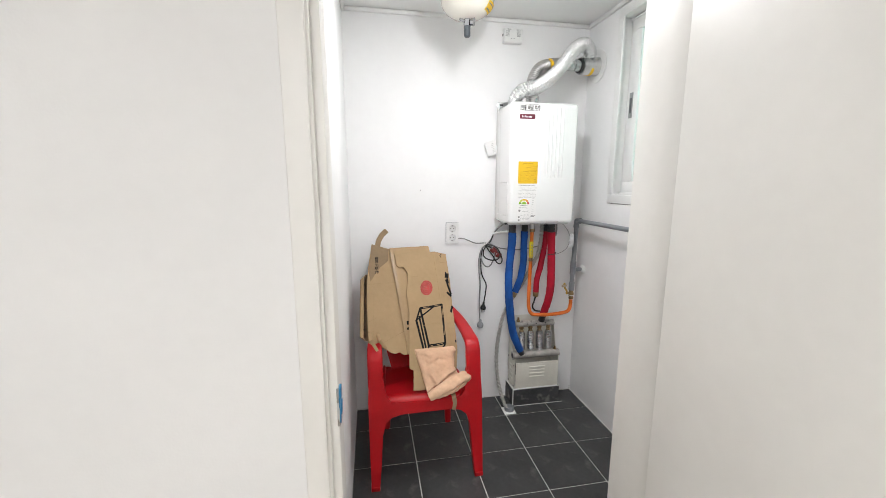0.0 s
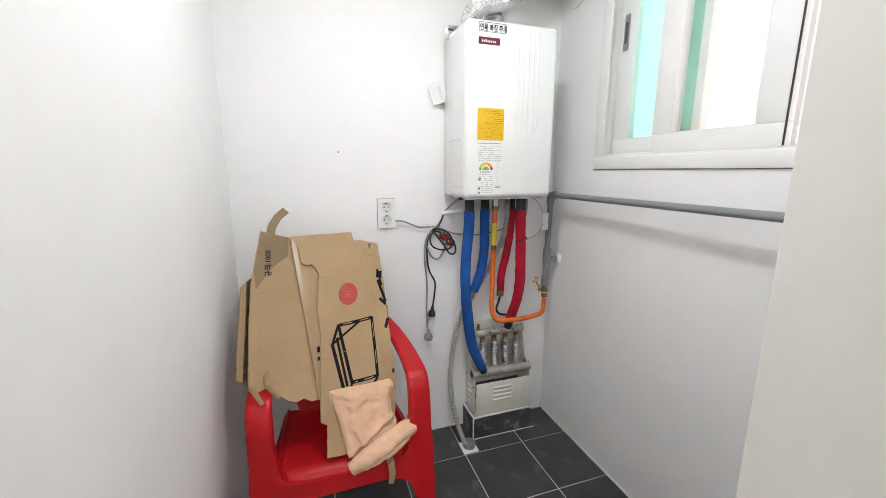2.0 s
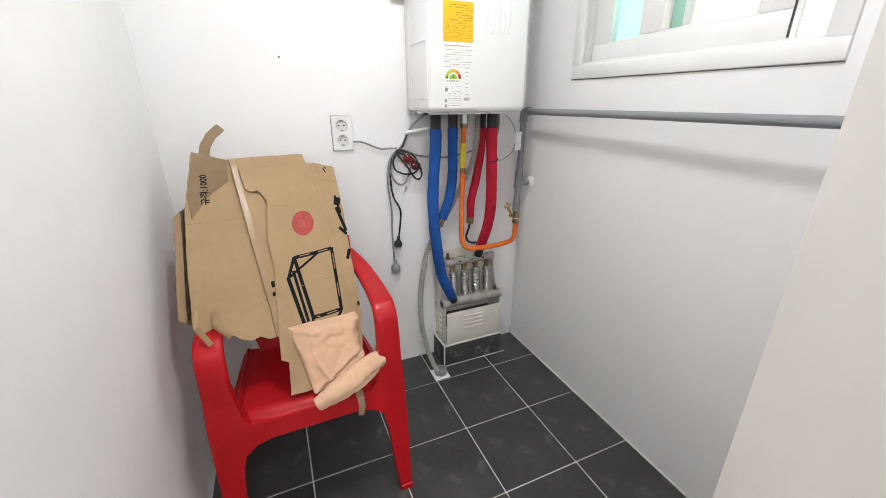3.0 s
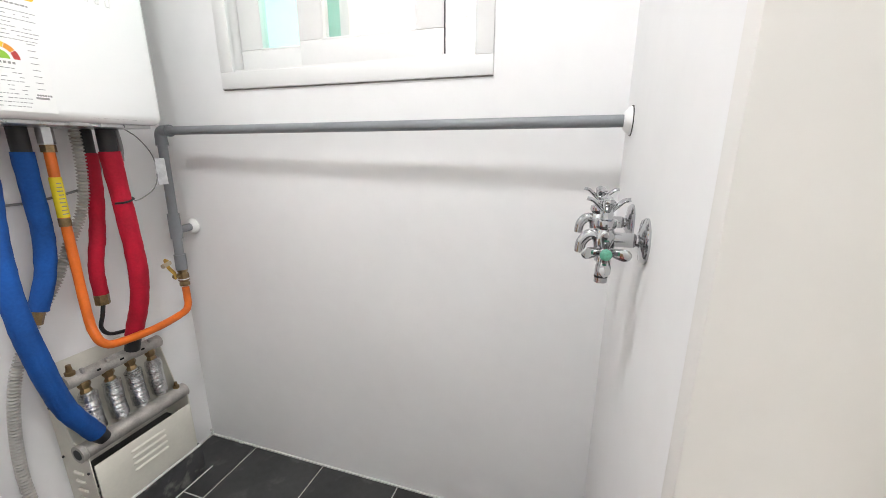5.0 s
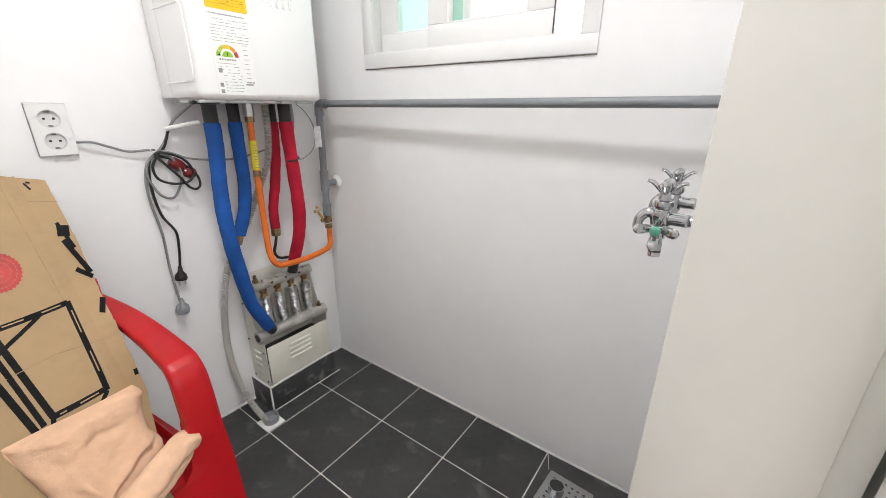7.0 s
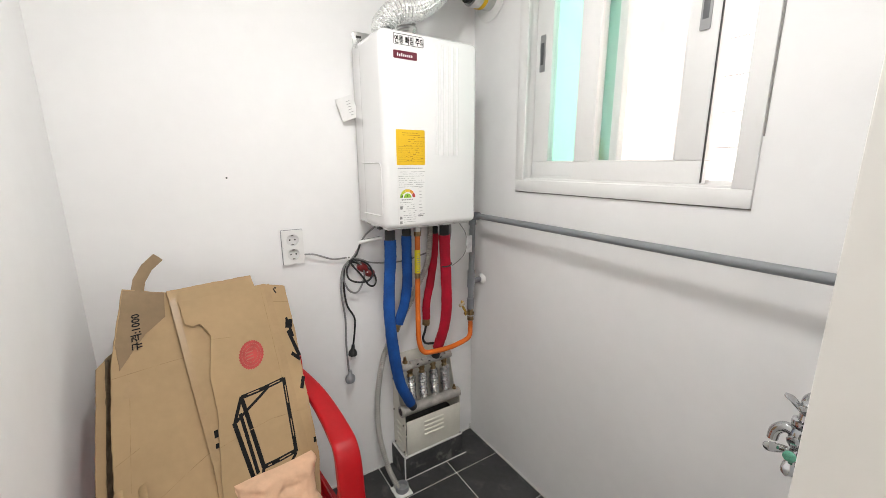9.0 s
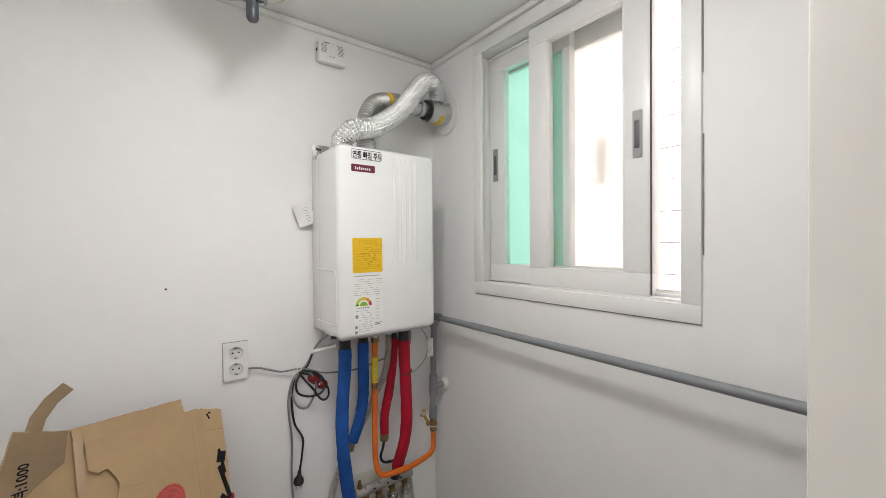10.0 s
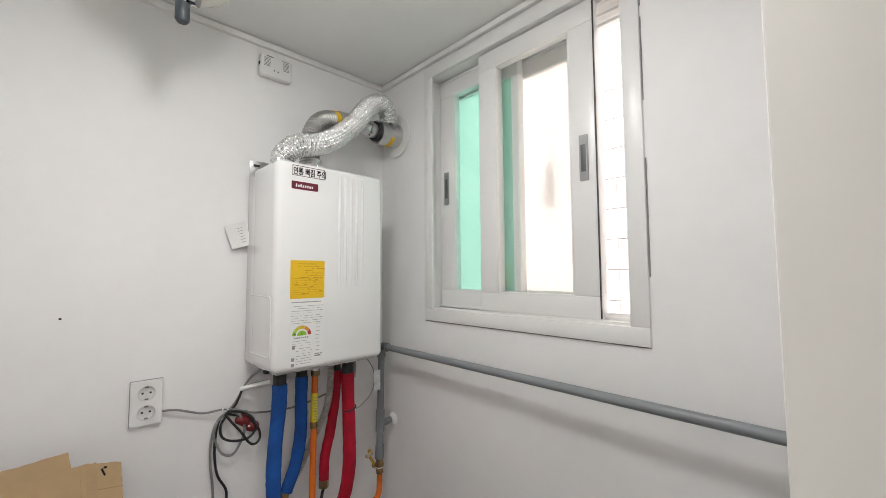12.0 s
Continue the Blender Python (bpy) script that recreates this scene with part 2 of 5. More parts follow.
def lathe(profile, origin, axis, seg=28, bm=None):
    """Turns (radius, height) pairs about the axis from the origin."""
    bm = bm or bmesh.new()
    ax = Vector(axis).normalized()
    u = ax.orthogonal().normalized()
    w = ax.cross(u)
    rings = []
    for r, h in profile:
        rings.append([bm.verts.new(Vector(origin) + ax * h + (u * math.cos(2 * math.pi * k / seg) + w * math.sin(2 * math.pi * k / seg)) * max(r, 1e-4)) for k in range(seg)])
    for a, b in zip(rings, rings[1:]):
        for k in range(seg):
            bm.faces.new((a[k], a[(k + 1) % seg], b[(k + 1) % seg], b[k]))
    bm.faces.new(rings[0][::-1])
    bm.faces.new(rings[-1])
    return bm


def plate(poly, at, thick, bm=None):
    """A flat plate: poly in (s, t), placed by at(s, t, depth) for depth 0 and thick."""
    bm = bm or bmesh.new()
    a = [bm.verts.new(at(s, t, 0.0)) for s, t in poly]
    b = [bm.verts.new(at(s, t, thick)) for s, t in poly]
    fs = [bm.faces.new(a[::-1]), bm.faces.new(b)]
    for i in range(len(poly)):
        j = (i + 1) % len(poly)
        bm.faces.new((a[i], a[j], b[j], b[i]))
    bmesh.ops.triangulate(bm, faces=fs)
    return bm


def letters(text, size, at, bm=None, thick=0.0006):
    """Built-in lettering as a thin mesh; at(s, t, depth) places it, with (0, 0) at its lower left."""
    c = bpy.data.curves.new("lettering", "FONT")
    c.body, c.size, c.extrude, c.resolution_u, c.offset = text, size, thick / 2, 2, size * 0.022
    o = new("lettering", c)
    me = bpy.data.meshes.new_from_object(o.evaluated_get(bpy.context.evaluated_depsgraph_get()))
    bpy.data.objects.remove(o)
    bm = bm or bmesh.new()
    one = bmesh.new()
    one.from_mesh(me)
    for v in one.verts:
        v.co = at(v.co.x, v.co.y, v.co.z + thick / 2)
    bpy.data.meshes.remove(me)
    return merge(bm, one)


def rounded(w, h, r, n=4):
    out = []
    for cx, cy, a0 in ((w - r, h - r, 0), (r, h - r, 90), (r, r, 180), (w - r, r, 270)):
        for k in range(n + 1):
            a = radians(a0 + 90 * k / n)
            out.append((cx + r * math.cos(a), cy + r * math.sin(a)))
    return out


# ---- the shell of the place ----
XL, XR, YB, YF, ZC = 0.030, 1.505, 2.680, 1.232, 2.385
YK = 1.045          # kitchen face of the wall with the door
DL, DR, DH = 0.075, 0.822, 2.05
YL = 1.125          # the same wall where it steps back beside the door
WY0, WY1, WZ0, WZ1 = 1.575, 2.372, 1.358, 2.322   # hole for the window

setting("floor", box((XL - 0.12, YF - 0.19, -0.12), (XR + 0.2, YB + 0.15, -0.003)), GROUT, "pale grout bed under dark floor tiles", "floor")
setting("wall_back", box((XL - 0.12, YB, -0.003), (XR + 0.2, YB + 0.15, ZC)), WALL, "plain white painted wall behind the boiler", "wall")
setting("wall_side", box((XL - 0.12, YF, -0.003), (XL, YB, ZC)), WALL, "plain white painted side wall", "wall")
bm = box((XR, YF - 0.19, -0.003), (XR + 0.2, YB, WZ0))
box((XR, YF - 0.19, WZ1), (XR + 0.2, YB, ZC), bm=bm)
box((XR, YF - 0.19, WZ0), (XR + 0.2, WY0, WZ1), bm=bm)
box((XR, WY1, WZ0), (XR + 0.2, YB, WZ1), bm=bm)
setting("wall_window", bm, WALL, "white painted outer wall with window opening", "wall")
setting("wall_tap", box((DR + 0.032, YK, -0.003), (XR, YF, ZC)), WALL, "white painted wall carrying two chrome taps", "wall")
setting("wall_over_door", box((XL - 0.12, YK, DH + 0.035), (DR + 0.032, YF, ZC)), WALL, "white wall over the doorway", "wall")
setting("wall_door_side", box((XL - 0.12, YL, -0.003), (DL - 0.052, YF, DH + 0.035)), WALL, "narrow white wall beside the doorway", "wall")
setting("ceiling", box((XL - 0.12, YF - 0.19, ZC), (XR + 0.2, YB + 0.15, ZC + 0.08)), CEIL, "white ceiling panel of the utility room", "ceiling")
M = 0.018
bm = box((XL, YB - M, ZC - 0.024), (XR, YB, ZC - 0.002), 0.004)
box((XR - M, YF, ZC - 0.024), (XR, YB - M, ZC - 0.002), 0.004, bm=bm)
box((XL, YF, ZC - 0.024), (XL + M, YB - M, ZC - 0.002), 0.004, bm=bm)
box((XL + M, YF, ZC - 0.024), (XR - M, YF + M, ZC - 0.002), 0.004, bm=bm)
setting("trim_ceiling", bm, TRIM, "slim white moulding along the ceiling", "moulding")
# thin sealing line where walls meet the floor and in the corners
bm = box((XL, YB - 0.006, -0.003), (XR, YB, 0.006), 0.002)
box((XR - 0.006, YF, -0.003), (XR, YB - 0.006, 0.006), 0.002, bm=bm)
setting("trim_caulk", bm, CAULK, "white sealant line along the floor", "sealant")

# kitchen that the walk starts in
KX0, KX1, KY0, KZ = -1.9, 1.9, -2.0, 2.40
bm = box((KX0, KY0, -0.1), (KX1, YK, 0.0))
box((KX0, YK, -0.1), (XL - 0.12, YL + 0.02, 0.0), bm=bm)
setting("floor_kitchen", bm, mat("pale_laminate", (0.62, 0.56, 0.48), 0.4, vary=0.12, scale=4), "pale laminate kitchen floor", "floor")
bm = box((KX0, YL - 0.012, 0), (DL - 0.072, YL, KZ))
box((DR + 0.055, YK - 0.012, 0), (KX1, YK, KZ), bm=bm)
box((DL - 0.072, YK - 0.012, DH + 0.055), (DR + 0.055, YK, KZ), bm=bm)
setting("wall_kitchen", bm, KWALL, "white papered kitchen wall round the doorway", "wall")
setting("wall_kitchen_rear", box((KX0, KY0 - 0.1, 0), (KX1, KY0, KZ)), KWALL, "plain white kitchen wall", "wall")
setting("wall_kitchen_west", box((KX0 - 0.1, KY0, 0), (KX0, YL, KZ)), KWALL, "plain white kitchen wall", "wall")
setting("wall_kitchen_east", box((KX1, KY0, 0), (KX1 + 0.1, YK, KZ)), KWALL, "plain white kitchen wall", "wall")
bm = box((KX0, KY0, KZ), (KX1, YK, KZ + 0.1))
box((KX0, YK, KZ), (XL - 0.12, YL, KZ + 0.1), bm=bm)
setting("ceiling_kitchen", bm, CEIL, "white kitchen ceiling", "ceiling")

# door frame: casing, rebate and stop on each side
fr = thing("door_frame", (0.45, 1.1, 0), "off-white door frame round the utility doorway", "door frame")
fr["kind"] = "structure"
for side, x0, s in (("l", DL, -1), ("r", DR, 1)):
    def sp(a, b):
        return (x0 + s * a, x0 + s * b) if s > 0 else (x0 + s * b, x0 + s * a)
    a, b = sp(0.0, 0.050 if s < 0 else 0.032)
    ys, yr0, yc = (1.1415, 1.122, 1.113) if s < 0 else (1.078, 1.0485, 1.027)
    part("jamb_stop", box((a, ys, 0), (b, YF + 0.002, DH), 0.0025), DOORM, fr)
    a, b = sp(0.018 if s < 0 else 0.009, 0.050 if s < 0 else 0.032)
    part("jamb_rebate", box((a, yr0, 0), (b, ys - 0.0015, DH + 0.03), 0.002), DOORM, fr)
    a, b = sp(0.024, 0.072)
    part("casing", box((a, yc - 0.003, 0), (b, yc + 0.006, DH + 0.05), 0.003, 3), DOORM, fr)
part("jamb_head", box((DL, 1.036, DH), (DR, YF + 0.003, DH + 0.033), 0.0025), DOORM, fr)
part("casing_head", box((DL - 0.024, 1.018, DH + 0.018), (DR + 0.024, 1.033, DH + 0.05), 0.004), DOORM, fr)
part("strike_plate", box((DL - 0.004, 1.1396, 0.905), (DL + 0.0015, 1.1650, 0.995), 0.0005), STEEL, fr, "brushed steel strike plate")
bm = bmesh.new()
for k in range(4):
    cy, cz = 1.152 + 0.005 * math.sin(k * 2.1), 0.925 + 0.019 * k
    box((DL + 0.0012, cy - 0.013, cz - 0.013), (DL + 0.0045 + 0.002 * (k % 2), cy + 0.011, cz + 0.013), 0.001, 1, bm)
part("blue_film", bm, BLUETAPE, fr, "torn blue protective film on the strike plate")

leaf = thing("door_1", (0.85, 1.0, 0), "open off-white door leaf, swung into the kitchen", "door")
leaf["kind"] = "structure"
part("panel", box((0.786, 0.32, 0.012), (0.824, 1.046, DH - 0.005), 0.003), DOORM, leaf)
for z in (0.30, 1.53):
    h = part("hinge", box((0.8205, 1.0515, z), (0.8320, 1.0705, z + 0.1), 0.0008), STEEL, leaf, "brushed steel hinge")
    part("hinge_pin", cyl((0.8205, 1.0495, z - 0.002), (0.8205, 1.0495, z + 0.102), 0.003), STEEL, h)
    for k in range(3):
        part("screw", cyl((0.8195, 1.061, z + 0.02 + 0.03 * k), (0.8208, 1.061, z + 0.02 + 0.03 * k), 0.0035, seg=10), STEEL, h)

# ---- window ----
win = thing("window_1", (XR, 1.95, 1.33), "white sliding window, inner sash slid open a hand's width", "window")
win["kind"] = "structure"
OY0, OY1, OZ0, OZ1 = 1.542, 2.378, 1.328, 2.352
IY0, IY1, IZ0, IZ1 = 1.597, 2.322, 1.376, 2.305


def ring(x0, x1, y0, y1, z0, z1, w, bevel=0.003, wz=None):
    wz = wz or w
    bm = box((x0, y0, z0), (x1, y1, z0 + wz), bevel)
    box((x0, y0, z1 - wz), (x1, y1, z1), bevel, bm=bm)
    box((x0, y0, z0 + wz), (x1, y0 + w, z1 - wz), bevel, bm=bm)
    box((x0, y1 - w, z0 + wz), (x1, y1, z1 - wz), bevel, bm=bm)
    return bm


part("window_frame", ring(XR - 0.008, XR + 0.004, OY0, OY1, OZ0, OZ1, 0.047, 0.002), PVC, win)
part("window_liner", ring(XR + 0.005, XR + 0.195, WY0 + 0.001, WY1 - 0.001, WZ0 + 0.001, WZ1 - 0.001, 0.016, 0.001), PVC, win)
bm = box((XR + 0.005, WY0 + 0.019, IZ0 - 0.002), (XR + 0.009, WY1 - 0.019, IZ0 + 0.006))
for q in (0.052, 0.100, 0.148):
    box((XR + q, WY0 + 0.019, IZ0 + 0.004), (XR + q + 0.004, WY1 - 0.019, IZ0 + 0.014), 0.0008, bm=bm)
    box((XR + q, WY0 + 0.019, IZ1 - 0.014), (XR + q + 0.004, WY1 - 0.019, IZ1 - 0.004), 0.0008, bm=bm)
part("track", bm, PVC, win)


def sash(x0, y0, y1, w, glass, grip_y=None, grip_z=1.773):
    s = part("sash", ring(x0, x0 + 0.034, y0, y1, IZ0 + 0.006, IZ1 - 0.006, w, 0.003, 0.064), PVC, win)
    g = part("pane", box((x0 + 0.014, y0 + w - 0.004, IZ0 + 0.066), (x0 + 0.019, y1 - w + 0.004, IZ1 - 0.066)), glass, s)
    g.visible_shadow = False
    part("glazing_bead", ring(x0 - 0.0005, x0 + 0.012, y0 + w - 0.003, y1 - w + 0.003, IZ0 + 0.066, IZ1 - 0.066, 0.007, 0.002), PVC, s)
    if grip_y:
        def at(a, b, c):
            return Vector((x0 - 0.001 - c, grip_y - 0.013 + a, grip_z + b))
        part("grip", plate(rounded(0.026, 0.132, 0.003), at, 0.003), mat("satin_grip", (0.40, 0.405, 0.41), 0.3, 0.6), s, "satin grey recessed sash grip")
        part("grip_recess", box((x0 - 0.0050, grip_y - 0.007, grip_z + 0.026), (x0 - 0.0042, grip_y + 0.008, grip_z + 0.104), 0.0003), GRIPWELL, s)
    return s


s2 = sash(XR + 0.010, 1.672, 2.098, 0.075, GLASS, 1.706)
part("gasket", box((XR + 0.010, 1.6695, IZ0 + 0.01), (XR + 0.016, 1.6717, IZ1 - 0.01)), BLACK, s2, "black rubber edge strip")
s1 = sash(XR + 0.058, 2.052, 2.350, 0.079, GLASS, 2.313, 1.789)
part("latch", cyl((XR + 0.046, 2.104, 1.836), (XR + 0.057, 2.104, 1.836), 0.018, seg=24), GREYPL, s1, "dark crescent sash latch")
o1 = sash(XR + 0.106, 1.994, 2.352, 0.026, FROSTG)
o2 = sash(XR + 0.152, 1.725, 2.105, 0.050, FROST)
part("outer_grip", box((XR + 0.188, 1.905, 1.74), (XR + 0.200, 1.925, 1.90), 0.003), GREYPL, o2)
part("outer_catch", box((XR + 0.140, 2.045, 1.815), (XR + 0.150, 2.075, 1.828), 0.003), GREYPL, o2)
bm = bmesh.new()
for y, z, a, b in ((OY0 - 0.004, 1.50, 0.003, 0.30), (OY0 - 0.003, 1.95, 0.002, 0.22), (OY0 - 0.003, 2.2, 0.002, 0.06)):
    box((XR - 0.002, y, z), (XR + 0.001, y + a, z + b), bm=bm)
box((XR - 0.002, OY0, OZ0 - 0.0035), (XR + 0.001, OY1, OZ0 - 0.0005), bm=bm)
part("sealant_gap", bm, mat("grey_gap", (0.30, 0.29, 0.28), 0.9, vary=0.3, scale=60), win, "cracked sealant round the frame")

# facade across the gap, seen through the open sash
bm = box((3.1, -1.5, -3.0), (3.3, 6.5, 7.0))
back_facade = setting("backdrop_facade", bm, OUTJOINT, "pale pinkish tiled facade of the neighbouring house", "facade")
setting("ground", box((-400, -400, -3.2), (400, 400, -3.0)), GROUND, "grey concrete yard below the window", "ground")
bm = box((3.02, 1.2, 1.02), (3.10, 2.9, 1.14), 0.01)
setting("trim_facade", bm, mat("pale_band", (0.66, 0.56, 0.52), 0.6), "pale ledge along the facade", "ledge")

# ---- boiler ----
BX0, BX1, BY0, BY1, BZ0, BZ1 = 0.913, 1.308, 2.394, 2.664, 1.212, 1.872
boiler = thing("gas_boiler", (1.11, 2.55, BZ0), "white wall-hung gas boiler with yellow and white stickers", "boiler")
bm = box((BX0 + 0.004, BY0 + 0.05, BZ0 + 0.004), (BX1 - 0.004, BY1, BZ1 - 0.004), 0.006)
part("case", bm, BOILER, boiler)
part("front_cover", box((BX0, BY0, BZ0), (BX1, BY0 + 0.20, BZ1), 0.022, 5), BOILER, boiler)
for k in range(5):
    x = 1.128 + 0.022 * k
    part("rib", sweep([(x, BY0 + 0.002, 1.47), (x, BY0 + 0.0004, 1.50), (x, BY0 + 0.0004, 1.82), (x, BY0 + 0.002, 1.845)], 0.0055, 8), BOILER, boiler)
for k in range(6):
    part("vent_slot", box((1.122 + 0.019 * k, BY0 + 0.010, BZ1 - 0.0065), (1.134 + 0.019 * k, BY0 + 0.013, BZ1 - 0.0045)), PRINT, boiler)
    part("vent_slot", box((1.140 + 0.021 * k, BY0 + 0.0035, BZ0 + 0.010), (1.153 + 0.021 * k, BY0 + 0.007, BZ0 + 0.0125)), PRINT, boiler)
# pressed panel on the side
bm = sweep(spline([(BX0, 2.59, 1.445), (BX0, 2.47, 1.445), (BX0, 2.425, 1.44), (BX0, 2.418, 1.40), (BX0, 2.418, 1.29), (BX0, 2.425, 1.262), (BX0, 2.47, 1.258), (BX0, 2.59, 1.256)], 5), 0.0028, 8)
part("side_panel_edge", bm, BOILER, boiler)
bm = box((0.900, BY1 - 0.066, 1.850), (0.965, BY1 - 0.062, 1.905), 0.0012)
br = part("hanging_bracket", bm, STEEL, boiler, "galvanised hanging bracket")
part("bracket_hole", box((0.912, BY1 - 0.0675, 1.884), (0.932, BY1 - 0.0665, 1.892)), DARK, br)
part("underside", box((BX0 + 0.02, BY0 + 0.03, BZ0 - 0.008), (BX1 - 0.02, BY1 - 0.02, BZ0 + 0.001), 0.002), STEEL, boiler, "bare metal underside")
part("lower_lip", box((BX0 + 0.01, BY0 + 0.09, BZ0 - 0.012), (BX0 + 0.09, BY0 + 0.11, BZ0 - 0.002), 0.002), BLACK, boiler)


def front(x, z, off=0.0):
    """A placing function on the boiler's front: (s, t, depth) from the lower left corner (x, z)."""
    return lambda s, t, d: Vector((x + s, BY0 - off - d, z + t))


warn = part("warning_sticker", plate(rounded(0.112, 0.037, 0.001, 1), front(0.960, 1.823), 0.0006), PAPER, boiler, "white warning sticker with black lettering")
bm = plate([(0.002, 0.002), (0.110, 0.002), (0.110, 0.0035), (0.002, 0.0035)], front(0.960, 1.823, 0.0006), 0.0004)
plate([(0.002, 0.0335), (0.110, 0.0335), (0.110, 0.035), (0.002, 0.035)], front(0.960, 1.823, 0.0006), 0.0004, bm)
plate([(0.002, 0.0035), (0.0035, 0.0035), (0.0035, 0.0335), (0.002, 0.0335)], front(0.960, 1.823, 0.0006), 0.0004, bm)
plate([(0.1085, 0.0035), (0.110, 0.0035), (0.110, 0.0335), (0.1085, 0.0335)], front(0.960, 1.823, 0.0006), 0.0004, bm)
part("border", bm, INK, warn)
f0 = front(0.9645, 1.8305, 0.0006)
part("lettering", letters("연통 빠짐 주의", 0.0242, lambda s, t, d: f0(s * 0.76, t * 1.1, d), thick=0.0004), INK, warn)
badge = part("badge", plate(rounded(0.088, 0.025, 0.003), front(0.960, 1.782), 0.0012), MAROON, boiler, "maroon maker's badge")
bm = bmesh.new()
for k in range(8):
    plate(rounded(0.0045, 0.0075 + 0.003 * (k in (0, 2)), 0.001, 2), front(0.973 + 0.0075 * k, 1.789, 0.0012), 0.0003, bm)
part("mark", bm, PAPER, badge)
ys = part("yellow_sticker", plate(rounded(0.113, 0.120, 0.004), front(0.961, 1.437), 0.0007), YELLOW, boiler, "yellow specification sticker with fine print")
bm = bmesh.new()
random.seed(3)
for k in range(14):
    z = 1.545 - 0.0072 * k
    x, e = (0.985 if k in (0, 1) else 0.969), (1.045 if k in (0, 1) else 1.066)
    if k in (2, 3, 4, 5):
        x = 1.008
    while x < e:
        w = random.uniform(0.003, 0.011)
        if random.random() < (0.85 if k < 7 else 0.22):
            plate([(0, 0), (w, 0), (w, 0.0016), (0, 0.0016)], front(x, z, 0.0007), 0.0002, bm)
        x += w + 0.002
    plate([(0, 0), (0.10, 0), (0.10, 0.0005), (0, 0.0005)], front(0.968, z - 0.0022, 0.0007), 0.0002, bm) if k > 5 else None
part("fine_print", bm, mat("brown_print", (0.36, 0.16, 0.01), 0.7), ys)
ws = part("energy_label", plate(rounded(0.111, 0.208, 0.002), front(0.962, 1.226), 0.0006), PAPER, boiler, "white energy rating label with coloured gauge")
bm = bmesh.new()
for k in range(9):
    z = 1.424 - 0.0075 * k - (0.004 if k else 0)
    x = 0.966
    while x < (1.062 if k != 4 else 1.03):
        w = random.uniform(0.003, 0.010)
        if random.random() < 0.8:
            plate([(0, 0), (w, 0), (w, 0.0030 if k == 0 else 0.0013), (0, 0.0030 if k == 0 else 0.0013)], front(x, z, 0.0006), 0.0002, bm)
        x += w + 0.0016
for k in range(10):
    z, x = 1.305 - 0.0078 * k, 0.970 + (0.012 if k > 3 else 0)
    while x < 1.030:
        w = random.uniform(0.003, 0.009)
        if random.random() < 0.55:
            plate([(0, 0), (w, 0), (w, 0.0014), (0, 0.0014)], front(x, z, 0.0006), 0.0002, bm)
        x += w + 0.0018
for k in range(9):
    plate([(0, 0), (0.013, 0), (0.013, 0.0013), (0, 0.0013)], front(1.046, 1.355 - 0.012 * k, 0.0006), 0.0002, bm)
plate([(0, 0), (0.022, 0), (0.022, 0.004), (0, 0.004)], front(1.041, 1.252, 0.0006), 0.0002, bm)
part("fine_print", bm, PRINT, ws)


def arc(r0, r1, a0, a1, n=8):
    return [(r0 * math.cos(radians(a0 + (a1 - a0) * k / n)), r0 * math.sin(radians(a0 + (a1 - a0) * k / n))) for k in range(n + 1)] + \
        [(r1 * math.cos(radians(a1 + (a0 - a1) * k / n)), r1 * math.sin(radians(a1 + (a0 - a1) * k / n))) for k in range(n + 1)]


g0 = front(1.000, 1.322, 0.0006)
for (a0, a1), m in (((148, 178), GREEN), ((112, 146), mat("lime_print", (0.50, 0.55, 0.04), 0.5)), ((70, 110), mat("amber_print", (0.75, 0.50, 0.03), 0.5)), ((36, 68), mat("orange_print", (0.70, 0.28, 0.03), 0.5)), ((2, 34), REDINK)):
    part("gauge_segment", plate(arc(0.021, 0.031, a0, a1, 4), g0, 0.0003), m, ws)
gm = part("gauge_middle", plate(arc(0.0005, 0.0155, 2, 178, 10), g0, 0.0003), GREEN, ws)
part("lettering", letters("1", 0.012, lambda a, b, d: g0(a - 0.003, b + 0.002, d + 0.0004), thick=0.0002), INK, gm)
part("needle", plate([(-0.0195, 0.002), (-0.0195, 0.0085), (-0.027, 0.0045)], lambda a, b, d: g0(a, b, d + 0.0004), 0.0002), INK, ws)
for k in range(7):
    part("bold_print", plate([(0, 0), (0.0045, 0), (0.0045, 0.0042), (0, 0.0042)], lambda a, b, d: g0(a - 0.024 + 0.0068 * k, b - 0.0085, d), 0.0002), PRINT, ws)
for k in range(6):
    part("bold_print", plate([(0, 0), (0.0032, 0), (0.0032, 0.0036), (0, 0.0036)], front(1.043 + 0.0044 * k, 1.258, 0.0006), 0.0002), PRINT, ws)
for x, z in ((0.967, 1.246), (0.967, 1.229), (0.969, 1.283)):
    part("print_block", plate([(0, 0), (0.010, 0), (0.010, 0.010), (0, 0.010)], front(x, z, 0.0006), 0.0002), PRINT, ws)

# paper card hanging beside the boiler
def tag_at(s, t, d):
    return Vector((0.876 + s * 0.93 - t * 0.33, 2.664 - 0.010 * (1 + math.sin(s * 40)) - d, 1.690 + t * 0.93 + s * 0.33))
card = thing("hanging_card", (0.89, 2.66, 1.65), "small white instruction card hanging by the boiler", "card")
part("paper", plate([(-0.036, -0.085), (0.028, -0.085), (0.028, 0.0), (-0.036, 0.0)], tag_at, 0.0012), PAPER, card)
for k in range(6):
    part("print_bar", plate([(-0.028, -0.070 + 0.010 * k), (0.012, -0.070 + 0.010 * k), (0.012, -0.0685 + 0.010 * k), (-0.028, -0.0685 + 0.010 * k)], lambda p, q, d: tag_at(p, q, d + 0.0013), 0.0002), PRINT, card)

